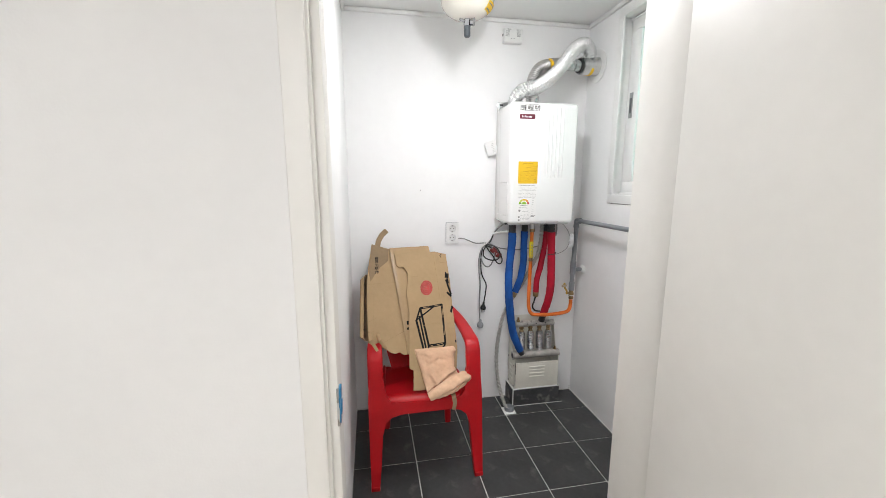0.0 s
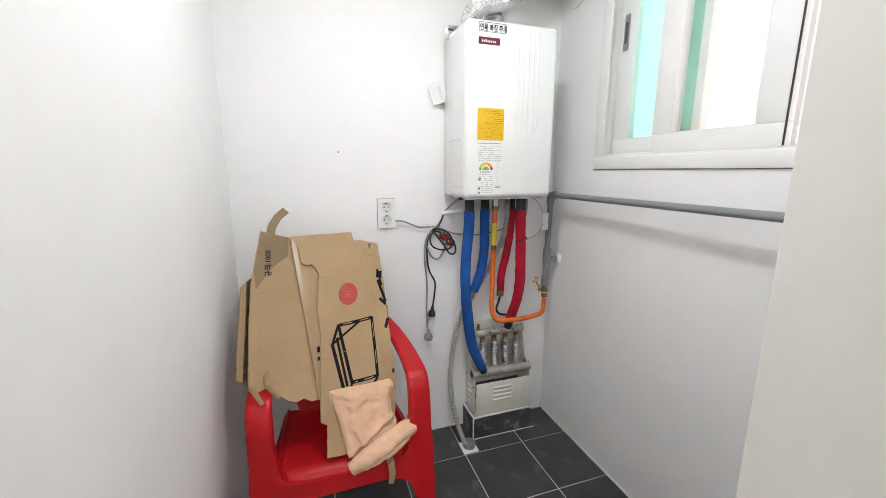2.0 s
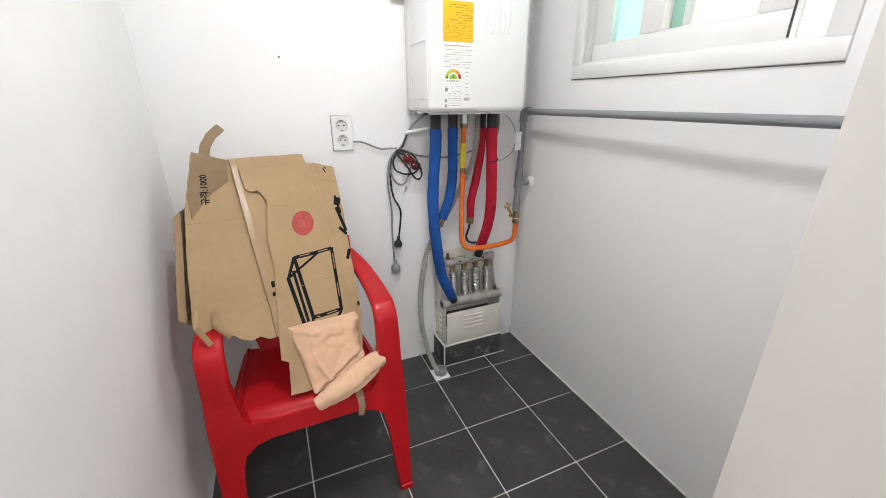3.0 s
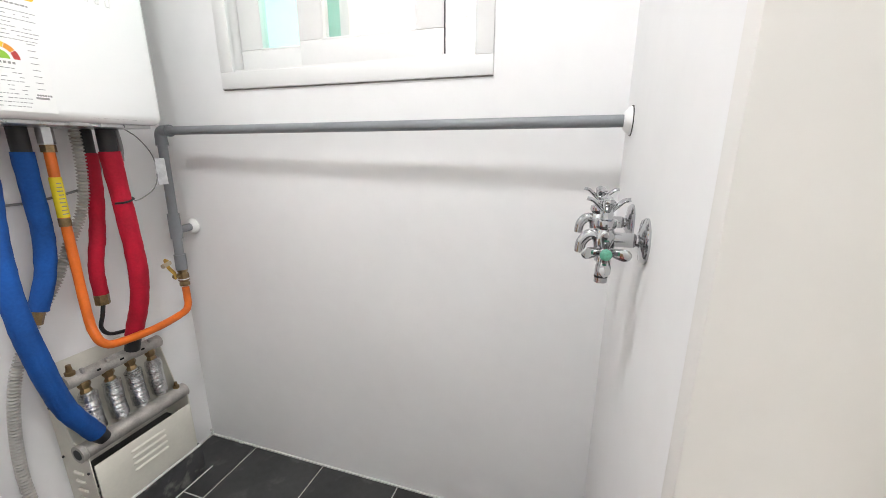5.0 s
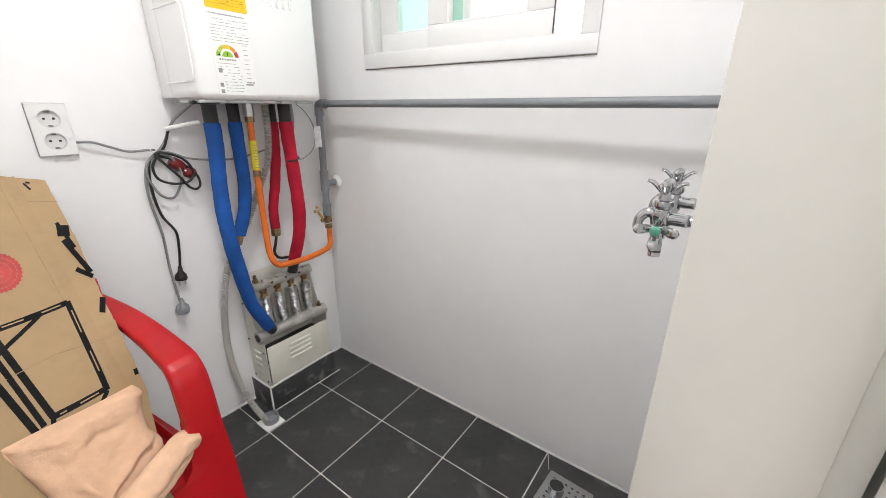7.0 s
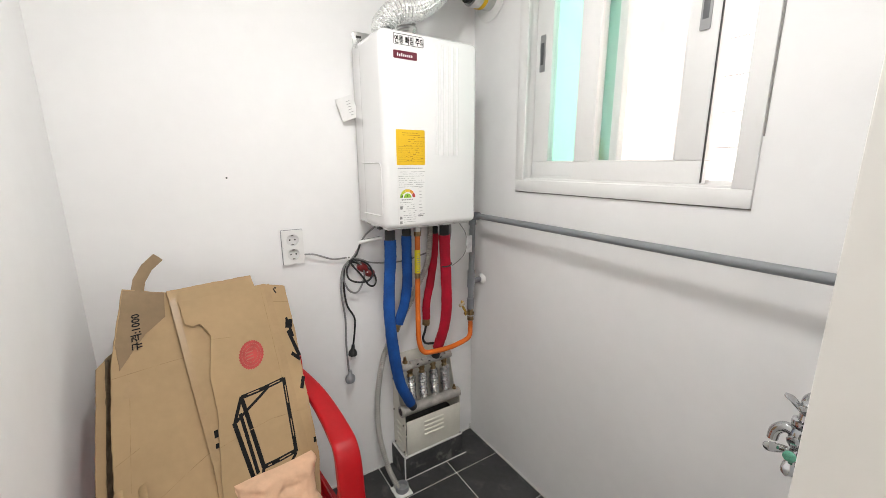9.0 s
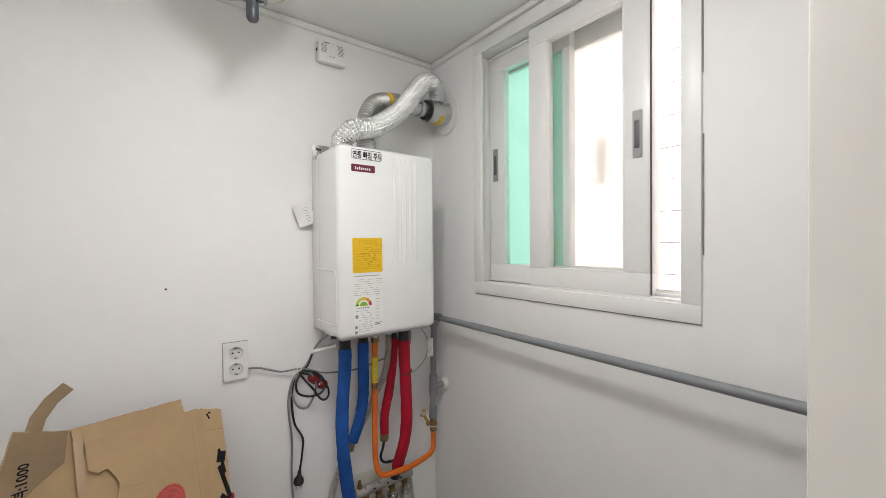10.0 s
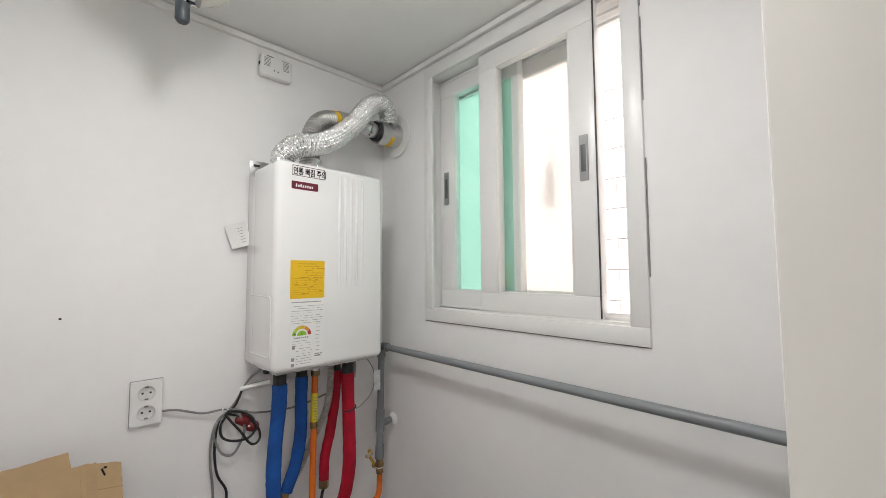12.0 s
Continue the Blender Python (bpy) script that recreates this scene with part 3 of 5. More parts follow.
# ---- flue and air ducts ----
duct = thing("flue_assembly", (1.2, 2.5, BZ1), "crinkled foil duct and steel flue over the boiler", "flue")
path = spline([(0.972, 2.49, 1.872), (0.968, 2.485, 1.905), (1.005, 2.465, 1.945), (1.08, 2.46, 1.965), (1.165, 2.475, 2.02), (1.245, 2.49, 2.10), (1.315, 2.50, 2.185), (1.375, 2.51, 2.215), (1.415, 2.52, 2.190), (1.425, 2.53, 2.155)], 40)
part("foil_duct", sweep(path, lambda s, a: 0.0364 + 0.0016 * math.sin(s * 345 + a) + 0.0022 * math.sin(s * 172 + 11 * a) * math.sin(s * 172 - 11 * a) + random.uniform(-0.0010, 0.0010), 60, rough=0.002), DUCT, duct, "crinkled aluminium foil duct", 25)
path = spline([(1.085, 2.53, 1.875), (1.080, 2.53, 1.95), (1.088, 2.53, 2.02), (1.125, 2.535, 2.08), (1.19, 2.545, 2.105), (1.24, 2.55, 2.112)], 50)
part("ribbed_elbow", sweep(path, lambda s, a: 0.034 + 0.0026 * math.sin(s * 215), 28), ELBOW, duct, "ribbed stainless flue elbow", 60)
part("collar", cyl((1.085, 2.53, 1.868), (1.085, 2.53, 1.925), 0.037), STEEL, duct)
part("foil_collar", cyl((0.972, 2.49, 1.868), (0.972, 2.49, 1.885), 0.039), STEEL, duct)
part("straight_flue", cyl((1.235, 2.55, 2.112), (1.425, 2.565, 2.118), 0.031), STEEL, duct)
part("clamp", cyl((1.376, 2.561, 2.116), (1.390, 2.562, 2.1165), 0.041), DARK, duct, "dark clamp band")
part("clamp", cyl((1.342, 2.558, 2.116), (1.352, 2.559, 2.116), 0.037), STEEL, duct)
part("terminal_box", cyl((1.392, 2.562, 2.1165), (1.497, 2.566, 2.12), 0.050, 0.052), STEEL, duct, "steel terminal sleeve")
part("wall_flange", lathe([(0.02, 0), (0.091, 0), (0.094, 0.003), (0.091, 0.007), (0.054, 0.009), (0.02, 0.009)], (XR - 0.0095, 2.566, 2.12), (1, 0, 0), 36), PLASTIC, duct, "white wall flange")
part("yellow_tape", sweep([(1.176, 2.542, 2.100), (1.192, 2.545, 2.105)], 0.0372, 24), YELLOW, duct, "strip of yellow tape")
bm = sweep([(1.435, 2.564, 2.118), (1.452, 2.565, 2.1185)], 0.0530, 28)
for v in list(bm.verts):
    if v.co.z > 2.098:
        v.co += (Vector((1.44, 2.564, 2.118)) - v.co) * 0.08
part("yellow_tape", bm, YELLOW, duct)

# ---- gas detector and fire extinguisher ----
det = thing("gas_detector", (1.0, YB, 2.28), "small white gas detector high on the wall", "detector")
part("housing", box((0.945, YB - 0.034, 2.246), (1.060, YB, 2.328), 0.008, 3), PLASTIC, det)
for c in (0.956, 1.024):
    for k in range(7):
        part("sound_slot", box((c, YB - 0.0346, 2.281 + 0.005 * k), (c + 0.022, YB - 0.0336, 2.283 + 0.005 * k)), PRINT, det)
for x in (0.992, 1.006):
    part("indicator", cyl((x, YB - 0.0352, 2.270), (x, YB - 0.0336, 2.270), 0.0024, seg=10), DARK, det)
part("fine_print", box((0.965, YB - 0.0346, 2.318), (0.988, YB - 0.0336, 2.3205)), INK, det)
part("fine_print", box((1.020, YB - 0.0346, 2.317), (1.045, YB - 0.0336, 2.319)), PRINT, det)
part("test_button", box((0.9425, YB - 0.024, 2.285), (0.9455, YB - 0.012, 2.297), 0.001), DARK, det)

EX, EY = 0.650, 2.335
ext = thing("automatic_extinguisher", (EX, EY, ZC), "cream dome fire extinguisher hung from the ceiling", "extinguisher")
part("shell", lathe([(0.010, 0.0), (0.070, 0.001), (0.072, -0.012), (0.095, -0.020), (0.122, -0.040), (0.131, -0.068), (0.126, -0.095), (0.108, -0.120), (0.078, -0.140), (0.042, -0.151), (0.020, -0.154), (0.001, -0.154)], (EX, EY, ZC), (0, 0, 1), 48), CREAMP, ext)
part("nozzle_nut", cyl((EX, EY, ZC - 0.150), (EX, EY, ZC - 0.185), 0.020, 0.017, 6), CHROME, ext, "chrome hexagonal nozzle")
part("nozzle_cap", lathe([(0.001, 0), (0.013, 0), (0.016, -0.006), (0.016, -0.048), (0.012, -0.054), (0.001, -0.054)], (EX, EY, ZC - 0.180), (0, 0, 1), 20), mat("slate_cap", (0.045, 0.055, 0.065), 0.4), ext, "dark slate nozzle cap")
part("gauge", cyl((EX + 0.016, EY - 0.010, ZC - 0.167), (EX + 0.030, EY - 0.018, ZC - 0.170), 0.017, 0.019), CHROME, ext, "small chrome pressure gauge")
part("valve_stub", cyl((EX - 0.012, EY, ZC - 0.163), (EX - 0.040, EY - 0.010, ZC - 0.160), 0.009, 0.008, 12), CHROME, ext)


def dome(a, h, off):
    prof = [(-0.040, 0.122), (-0.068, 0.131), (-0.095, 0.126), (-0.120, 0.108), (-0.140, 0.078)]
    for (h0, r0), (h1, r1) in zip(prof, prof[1:]):
        if h1 <= h <= h0:
            r = r0 + (r1 - r0) * (h - h0) / (h1 - h0)
            break
    return Vector((EX + (r + off) * math.cos(a), EY + (r + off) * math.sin(a), ZC + h - off * 0.5))


def dome_patch(a0, a1, h0, h1, off=0.002):
    bm = bmesh.new()
    g = [[bm.verts.new(dome(radians(a0 + (a1 - a0) * i / 10), h0 + (h1 - h0) * j / 6, off)) for i in range(11)] for j in range(7)]
    for j in range(6):
        for i in range(10):
            bm.faces.new((g[j][i], g[j][i + 1], g[j + 1][i + 1], g[j + 1][i]))
    return bm


lab = part("label_patch", dome_patch(-48, -4, -0.096, -0.130), YELLOW, ext, "yellow instruction label")
bm = dome_patch(-46, -6, -0.104, -0.108, 0.003)
merge(bm, dome_patch(-44, -14, -0.122, -0.126, 0.003))
part("fine_print", bm, PRINT, lab)

# ceiling lamp over the room
lampo = thing("ceiling_lamp", (ROOM_LAMP[0], ROOM_LAMP[1], ZC), "round white ceiling lamp, lit", "ceiling lamp")
part("lamp_base", cyl((ROOM_LAMP[0], ROOM_LAMP[1], ZC - 0.03), (ROOM_LAMP[0], ROOM_LAMP[1], ZC), 0.15, seg=40), PLASTIC, lampo)
part("diffuser", lathe([(0.001, -0.058), (0.08, -0.056), (0.125, -0.048), (0.14, -0.03), (0.001, -0.0305)], (ROOM_LAMP[0], ROOM_LAMP[1], ZC), (0, 0, 1), 40), LAMPM, lampo)
lampk = thing("ceiling_lamp", (KITCHEN_LAMP[0], KITCHEN_LAMP[1], KZ), "long white kitchen ceiling lamp, lit, unseen and placed for fill", "ceiling lamp")
part("lamp_base", box((KITCHEN_LAMP[0] - 0.72, KITCHEN_LAMP[1] - 0.24, KZ - 0.03), (KITCHEN_LAMP[0] + 0.72, KITCHEN_LAMP[1] + 0.24, KZ), 0.01), PLASTIC, lampk)
part("diffuser", box((KITCHEN_LAMP[0] - 0.70, KITCHEN_LAMP[1] - 0.22, KZ - 0.055), (KITCHEN_LAMP[0] + 0.70, KITCHEN_LAMP[1] + 0.22, KZ - 0.0305), 0.01), LAMPM, lampk)

# ---- socket and cords ----


def ring_xz(x0, x1, z0, z1, w, y0, y1):
    bm = box((x0, y0, z0), (x1, y1, z0 + w), 0.0018)
    box((x0, y0, z1 - w), (x1, y1, z1), 0.0018, bm=bm)
    box((x0, y0, z0 + w), (x0 + w, y1, z1 - w), 0.0018, bm=bm)
    box((x1 - w, y0, z0 + w), (x1, y1, z1 - w), 0.0018, bm=bm)
    return bm



sk = thing("double_socket", (0.65, YB, 1.13), "white double wall socket with a plugged grey cord", "socket")
SX0, SX1, SZ0, SZ1 = 0.610, 0.688, 1.068, 1.199
# Slightly larger grey backing draws a shadow line round the cover plate.
part("shadow_rim", box((SX0 - 0.0012, YB - 0.006, SZ0 - 0.0012), (SX1 + 0.0012, YB, SZ1 + 0.0012), 0.002), GREYPL, sk, "grey rim drawing the shadow gap round the cover plate")


def holed_cell(x0, x1, z0, z1, cx, cz, r, y, bm):
    """A flat cell with a round hole in it."""
    n = 32
    inner, outer = [], []
    for k in range(n):
        a = 2 * math.pi * (k + 0.5) / n
        c, q = math.cos(a), math.sin(a)
        inner.append(bm.verts.new((cx + r * c, y, cz + r * q)))
        t = min(((x1 if c > 0 else x0) - cx) / c, ((z1 if q > 0 else z0) - cz) / q)
        outer.append(bm.verts.new((cx + c * t, y, cz + q * t)))
    for k in range(n):
        bm.faces.new((inner[k], outer[k], outer[(k + 1) % n], inner[(k + 1) % n]))


YS, SM = YB - 0.0135, (SZ0 + SZ1) / 2
bm = bmesh.new()
for z0, z1, zc in ((SZ0 + 0.0012, SM, 1.1055), (SM, SZ1 - 0.0012, 1.1615)):
    holed_cell(SX0 + 0.0012, SX1 - 0.0012, z0, z1, 0.649, zc, 0.0225, YS, bm)
merge(bm, ring_xz(SX0, SX1, SZ0, SZ1, 0.0042, YS + 0.0004, YB - 0.0062))
part("cover_plate", bm, PLASTIC, sk)
for z in (1.1055, 1.1615):
    o = part("outlet", lathe([(0.001, 0.0058), (0.0226, 0.0058), (0.0226, 0.0136), (0.0212, 0.0140), (0.0206, 0.0130), (0.0200, 0.0068), (0.001, 0.0066)], (0.649, YB, z), (0, -1, 0), 36), WELL, sk, "recessed round outlet")
    for dx in (-0.0095, 0.0095):
        part("pin_hole", cyl((0.649 + dx, YB - 0.0064, z), (0.649 + dx, YB - 0.0074, z), 0.0031, seg=12), DARK, o)
    for dz in (-0.0175, 0.0175):
        part("earth_clip", box((0.6445, YB - 0.0128, z + dz - 0.0018), (0.6535, YB - 0.0064, z + dz + 0.0018), 0.0005), mat("earth_clip_metal", (0.22, 0.21, 0.20), 0.4, 0.7), o)

wall_cord = spline([(0.684, 2.672, 1.100), (0.72, 2.660, 1.098), (0.755, 2.662, 1.084), (0.80, 2.665, 1.067), (0.86, 2.655, 1.068), (0.905, 2.65, 1.055), (0.95, 2.655, 1.035), (1.02, 2.662, 1.022), (1.10, 2.662, 1.018), (1.18, 2.66, 1.030), (1.26, 2.655, 1.055), (1.285, 2.65, 1.10), (1.27, 2.64, 1.16), (1.255, 2.62, 1.215)], 8)
solo("power_cord", sweep(wall_cord, 0.0034, 8), CORD, "grey cord from the socket to the boiler", "cord")


def loop(cx, cz, rx, rz, n, y, turn=0.0):
    return [(cx + rx * math.cos(2 * math.pi * k / n + turn), y + 0.006 * math.sin(k * 2.3), cz + rz * math.sin(2 * math.pi * k / n + turn)) for k in range(n + 1)]


bc = thing("black_power_lead", (0.87, 2.66, 1.0), "black power lead coiled and hanging with its plug", "power lead")
bm = sweep(spline([(0.975, 2.60, 1.150), (0.915, 2.640, 1.132), (0.900, 2.650, 1.100), (0.890, 2.655, 1.075), (0.866, 2.650, 1.052), (0.845, 2.648, 1.020), (0.850, 2.645, 0.982), (0.885, 2.640, 0.962), (0.930, 2.638, 0.962), (0.952, 2.640, 0.990), (0.935, 2.642, 1.030), (0.895, 2.646, 1.054), (0.860, 2.650, 1.056), (0.872, 2.642, 1.030), (0.905, 2.636, 0.985), (0.930, 2.634, 0.945), (0.952, 2.636, 0.936), (0.966, 2.640, 0.952), (0.960, 2.645, 0.985), (0.925, 2.650, 1.022), (0.880, 2.656, 1.045), (0.850, 2.660, 1.045), (0.835, 2.660, 1.000), (0.832, 2.660, 0.93), (0.842, 2.66, 0.86), (0.870, 2.662, 0.80), (0.868, 2.664, 0.74), (0.858, 2.664, 0.675)], 8), 0.0040, 8)
part("lead", bm, BLACK, bc)
part("plug", lathe([(0.001, 0.030), (0.006, 0.030), (0.008, 0.012), (0.017, 0.0), (0.019, -0.012), (0.017, -0.018), (0.001, -0.018)], (0.853, 2.658, 0.652), (0.1, 0, 1), 20), BLACK, bc, "black two-pin plug")
bm = cyl((0.845, 2.658, 0.636), (0.843, 2.658, 0.616), 0.0024, seg=8)
cyl((0.862, 2.658, 0.635), (0.861, 2.658, 0.615), 0.0024, seg=8, bm=bm)
part("pin", bm, STEEL, bc)
part("white_sleeve", sweep([(0.900, 2.640, 1.128), (0.98, 2.59, 1.148)], 0.0075, 12), PLASTIC, bc, "white cable sleeve")
gc = thing("grey_power_lead", (0.85, 2.66, 1.0), "grey power lead hanging with a round grey plug", "power lead")
bm = sweep(spline([(0.985, 2.62, 1.205), (0.93, 2.655, 1.15), (0.897, 2.662, 1.090), (0.868, 2.660, 1.056), (0.838, 2.660, 1.030), (0.830, 2.660, 0.985), (0.850, 2.655, 0.930), (0.882, 2.652, 0.915), (0.905, 2.648, 0.945), (0.918, 2.646, 0.990), (0.905, 2.648, 1.035), (0.872, 2.654, 1.058), (0.838, 2.662, 1.030), (0.822, 2.664, 0.97), (0.822, 2.665, 0.90), (0.832, 2.666, 0.80), (0.829, 2.666, 0.68), (0.833, 2.664, 0.56)], 8), 0.0040, 8)
part("lead", bm, CORD, gc)
part("plug", lathe([(0.001, 0.034), (0.006, 0.034), (0.009, 0.016), (0.019, 0.006), (0.022, -0.008), (0.019, -0.020), (0.008, -0.024), (0.001, -0.024)], (0.834, 2.656, 0.535), (0.05, 0, 1), 22), GREYPL, gc, "round grey plug")
rc = thing("red_connector", (0.93, 2.65, 0.99), "red connector hidden in the coiled leads", "connector")
BRICK = mat("brick_red_plastic", (0.17, 0.010, 0.010), 0.4)
part("body", lathe([(0.001, -0.020), (0.013, -0.020), (0.018, -0.014), (0.019, 0.008), (0.015, 0.022), (0.001, 0.024)], (0.915, 2.660, 1.018), (0.75, 0, -0.55), 18), BRICK, rc)
part("cap", lathe([(0.001, -0.018), (0.012, -0.018), (0.018, -0.010), (0.018, 0.012), (0.012, 0.020), (0.001, 0.020)], (0.945, 2.658, 0.990), (0.75, 0, -0.35), 18), BRICK, rc)
part("screw", cyl((0.930, 2.640, 0.998), (0.930, 2.643, 0.998), 0.003, seg=10), PLASTIC, rc)
solo("cable_tie", sweep(loop(0.857, 1.068, 0.008, 0.006, 10, 2.650), 0.0022, 8), PLASTIC, "small white cable tie round the leads", "cable tie")

# ---- hoses under the boiler ----


def foam(name, pts, r, m, label, top=0.066):
    t = thing(name, pts[0], label, "pipe insulation")
    part("neck", cyl((pts[0][0], pts[0][1], BZ0 - 0.005), (pts[0][0], pts[0][1], BZ0 - top - 0.002), r * 0.88), BLACK, t, "black tape neck")
    p = spline([(pts[0][0], pts[0][1], BZ0 - top)] + list(pts[1:]), 10)
    part("sleeve", sweep(p, lambda s, a: r * (1 + 0.015 * math.sin(s * 23) + 0.02 * math.sin(a * 2 + s * 9)), 24, rough=0.0014), m, t)
    return t, p[-1], (p[-1] - p[-2]).normalized()


t, e, d = foam("blue_insulated_pipe", [(0.990, 2.535, 0), (0.988, 2.532, 1.08), (0.974, 2.528, 0.92), (0.974, 2.525, 0.78), (0.993, 2.530, 0.62), (1.020, 2.545, 0.50), (1.062, 2.555, 0.405), (1.075, 2.557, 0.378)], 0.0235, BLUEF, "blue foam-sleeved pipe running to the manifold")
part("end_tape", cyl(e, e + d * 0.030, 0.021, 0.019), BLACK, t, "black tape at the sleeve end")
t, e, d = foam("blue_insulated_pipe", [(1.088, 2.585, 0), (1.087, 2.585, 1.08), (1.088, 2.588, 0.95), (1.075, 2.592, 0.85), (1.050, 2.596, 0.775), (1.044, 2.597, 0.757)], 0.0215, BLUEF, "short blue foam sleeve with a brass end")
part("brass_end", cyl(e, e + d * 0.035, 0.014, seg=6), BRASS, t, "hexagonal brass fitting")
t, e, d = foam("red_insulated_pipe", [(1.228, 2.590, 0), (1.225, 2.590, 1.05), (1.207, 2.590, 0.93), (1.185, 2.592, 0.83), (1.182, 2.592, 0.752)], 0.018, REDF, "short red foam sleeve with a brass end", 0.07)
part("brass_end", cyl(e, e + d * 0.030, 0.018, seg=6), BRASS, t, "hexagonal brass fitting")
part("drain_hose", sweep(spline([e + d * 0.03, (1.172, 2.59, 0.69), (1.165, 2.595, 0.655), (1.185, 2.60, 0.625), (1.235, 2.605, 0.612)], 7), 0.0055, 8), BLACK, t, "thin black hose")
t, e, d = foam("red_insulated_pipe", [(1.232, 2.515, 0), (1.235, 2.515, 1.08), (1.242, 2.517, 0.95), (1.246, 2.520, 0.82), (1.243, 2.535, 0.72), (1.232, 2.558, 0.640), (1.228, 2.568, 0.606)], 0.0235, REDF, "long red foam-sleeved pipe running to the manifold")
part("end_tape", cyl(e, e + d * 0.05, 0.020), BLACK, t, "black tape at the sleeve end")
part("tie", sweep([(1.213, 2.505, 1.010), (1.225, 2.492, 1.011), (1.243, 2.490, 1.014), (1.258, 2.497, 1.018), (1.266, 2.515, 1.02)], 0.003, 6), BLACK, t, "black wire tie")

gas = thing("gas_hose", (1.13, 2.56, BZ0), "orange gas hose with brass fittings below the boiler", "gas hose")
part("hose", sweep(spline([(1.127, 2.560, 1.150), (1.125, 2.560, 1.05), (1.122, 2.558, 0.88), (1.112, 2.540, 0.72), (1.110, 2.525, 0.670), (1.119, 2.515, 0.642), (1.147, 2.508, 0.630), (1.25, 2.505, 0.626), (1.36, 2.530, 0.626), (1.394, 2.545, 0.638), (1.412, 2.565, 0.660), (1.416, 2.570, 0.695)], 10), lambda s, a: 0.0112 + 0.0003 * math.sin(s * 900), 14), ORANGE, gas)
part("boiler_nut", cyl((1.127, 2.56, 1.205), (1.127, 2.56, 1.165), 0.017, seg=6), STEEL, gas, "steel union nut")
part("lower_nut", cyl((1.127, 2.56, 1.163), (1.127, 2.56, 1.145), 0.0155, seg=6), BRASS, gas)
hl = part("hose_label", cyl((1.1255, 2.56, 1.085), (1.1235, 2.559, 0.985), 0.0126), LEMON, gas, "lemon yellow hose label")
for k in range(9):
    part("print_bar", box((1.1165 + 0.001 * (k % 3), 2.5466, 0.993 + 0.0095 * k), (1.1285, 2.5482, 0.9955 + 0.0095 * k)), PRINT, hl)
part("hose_band", cyl((1.1232, 2.559, 0.983), (1.123, 2.559, 0.962), 0.0128), BRASS, gas)

cond = thing("condensate_hose", (1.17, 2.58, BZ0), "pale grey corrugated drain hose from boiler to floor drain", "drain hose")
path = spline([(1.192, 2.565, 1.205), (1.190, 2.567, 1.10), (1.182, 2.585, 1.00), (1.145, 2.612, 0.90), (1.108, 2.628, 0.81), (1.055, 2.640, 0.72), (0.995, 2.645, 0.61), (0.962, 2.645, 0.48), (0.946, 2.643, 0.33), (0.945, 2.62, 0.20), (0.955, 2.565, 0.09), (0.972, 2.515, 0.02), (0.975, 2.51, -0.002)], 90)
part("corrugated_tube", sweep(path, lambda s, a: 0.0112 + 0.0024 * math.sin(s * 2 * math.pi * 150), 14), FLEX, cond, "", 60)
pot = thing("drain_inlet", (0.985, 2.49, 0), "white floor drain inlet that takes the hose", "drain")
part("base", box((0.948, 2.455, -0.002), (1.024, 2.535, 0.006), 0.003), PLASTIC, pot)
part("cup", lathe([(0.020, 0.005), (0.030, 0.005), (0.030, 0.030), (0.026, 0.030), (0.024, 0.012), (0.001, 0.012)], (0.990, 2.497, 0), (0, 0, 1), 24), GREYPL, pot, "grey inlet cup")

# sensor wire with a clear tag
wire = thing("sensor_wire", (1.3, 2.55, BZ0), "thin wire loop with a clear plastic tag", "wire")
part("lead", sweep(spline([(1.285, 2.52, 1.205), (1.325, 2.53, 1.18), (1.36, 2.535, 1.13), (1.362, 2.535, 1.07), (1.34, 2.53, 1.035), (1.29, 2.51, 1.016), (1.255, 2.490, 1.013)], 9), 0.0016, 6), CORD, wire)
part("clear_tag", box((1.362, 2.534, 1.046), (1.394, 2.537, 1.125), 0.001), CLEARBAG, wire, "clear plastic tag")
part("sensor_cable", sweep(spline([(1.268, 2.53, 1.205), (1.272, 2.53, 1.16), (1.268, 2.53, 1.12)], 6), 0.006, 8), CORD, wire)

# ---- manifold on its tiled plinth ----
plinth = thing("plinth", (1.19, 2.61, 0), "small plinth faced with charcoal tiles", "plinth")
part("core", box((1.036, 2.548, 0), (1.346, 2.676, 0.108)), GROUT, plinth)
part("tile", box((1.031, 2.540, 0.002), (1.350, 2.5485, 0.112), 0.0012), PTILE, plinth)
part("tile", box((1.027, 2.5500, 0.002), (1.0355, 2.678, 0.112), 0.0012), PTILE, plinth)
part("tile", box((1.3465, 2.5500, 0.002), (1.3545, 2.678, 0.112), 0.0012), PTILE, plinth)
bm = sweep([(1.033, 2.543, 0.114), (1.10, 2.545, 0.115), (1.2, 2.546, 0.1145), (1.35, 2.545, 0.115)], 0.0045, 8)
sweep([(1.033, 2.543, 0.114), (1.031, 2.60, 0.114), (1.031, 2.675, 0.114)], 0.004, 8, bm)
sweep([(1.030, 2.5415, 0.002), (1.030, 2.5415, 0.112)], 0.0035, 8, bm)
sweep([(1.030, 2.5375, 0.001), (1.20, 2.5370, 0.001), (1.372, 2.5365, 0.001)], 0.0024, 6, bm)
part("mortar_edge", bm, CAULK, plinth, "rough white mortar edge")

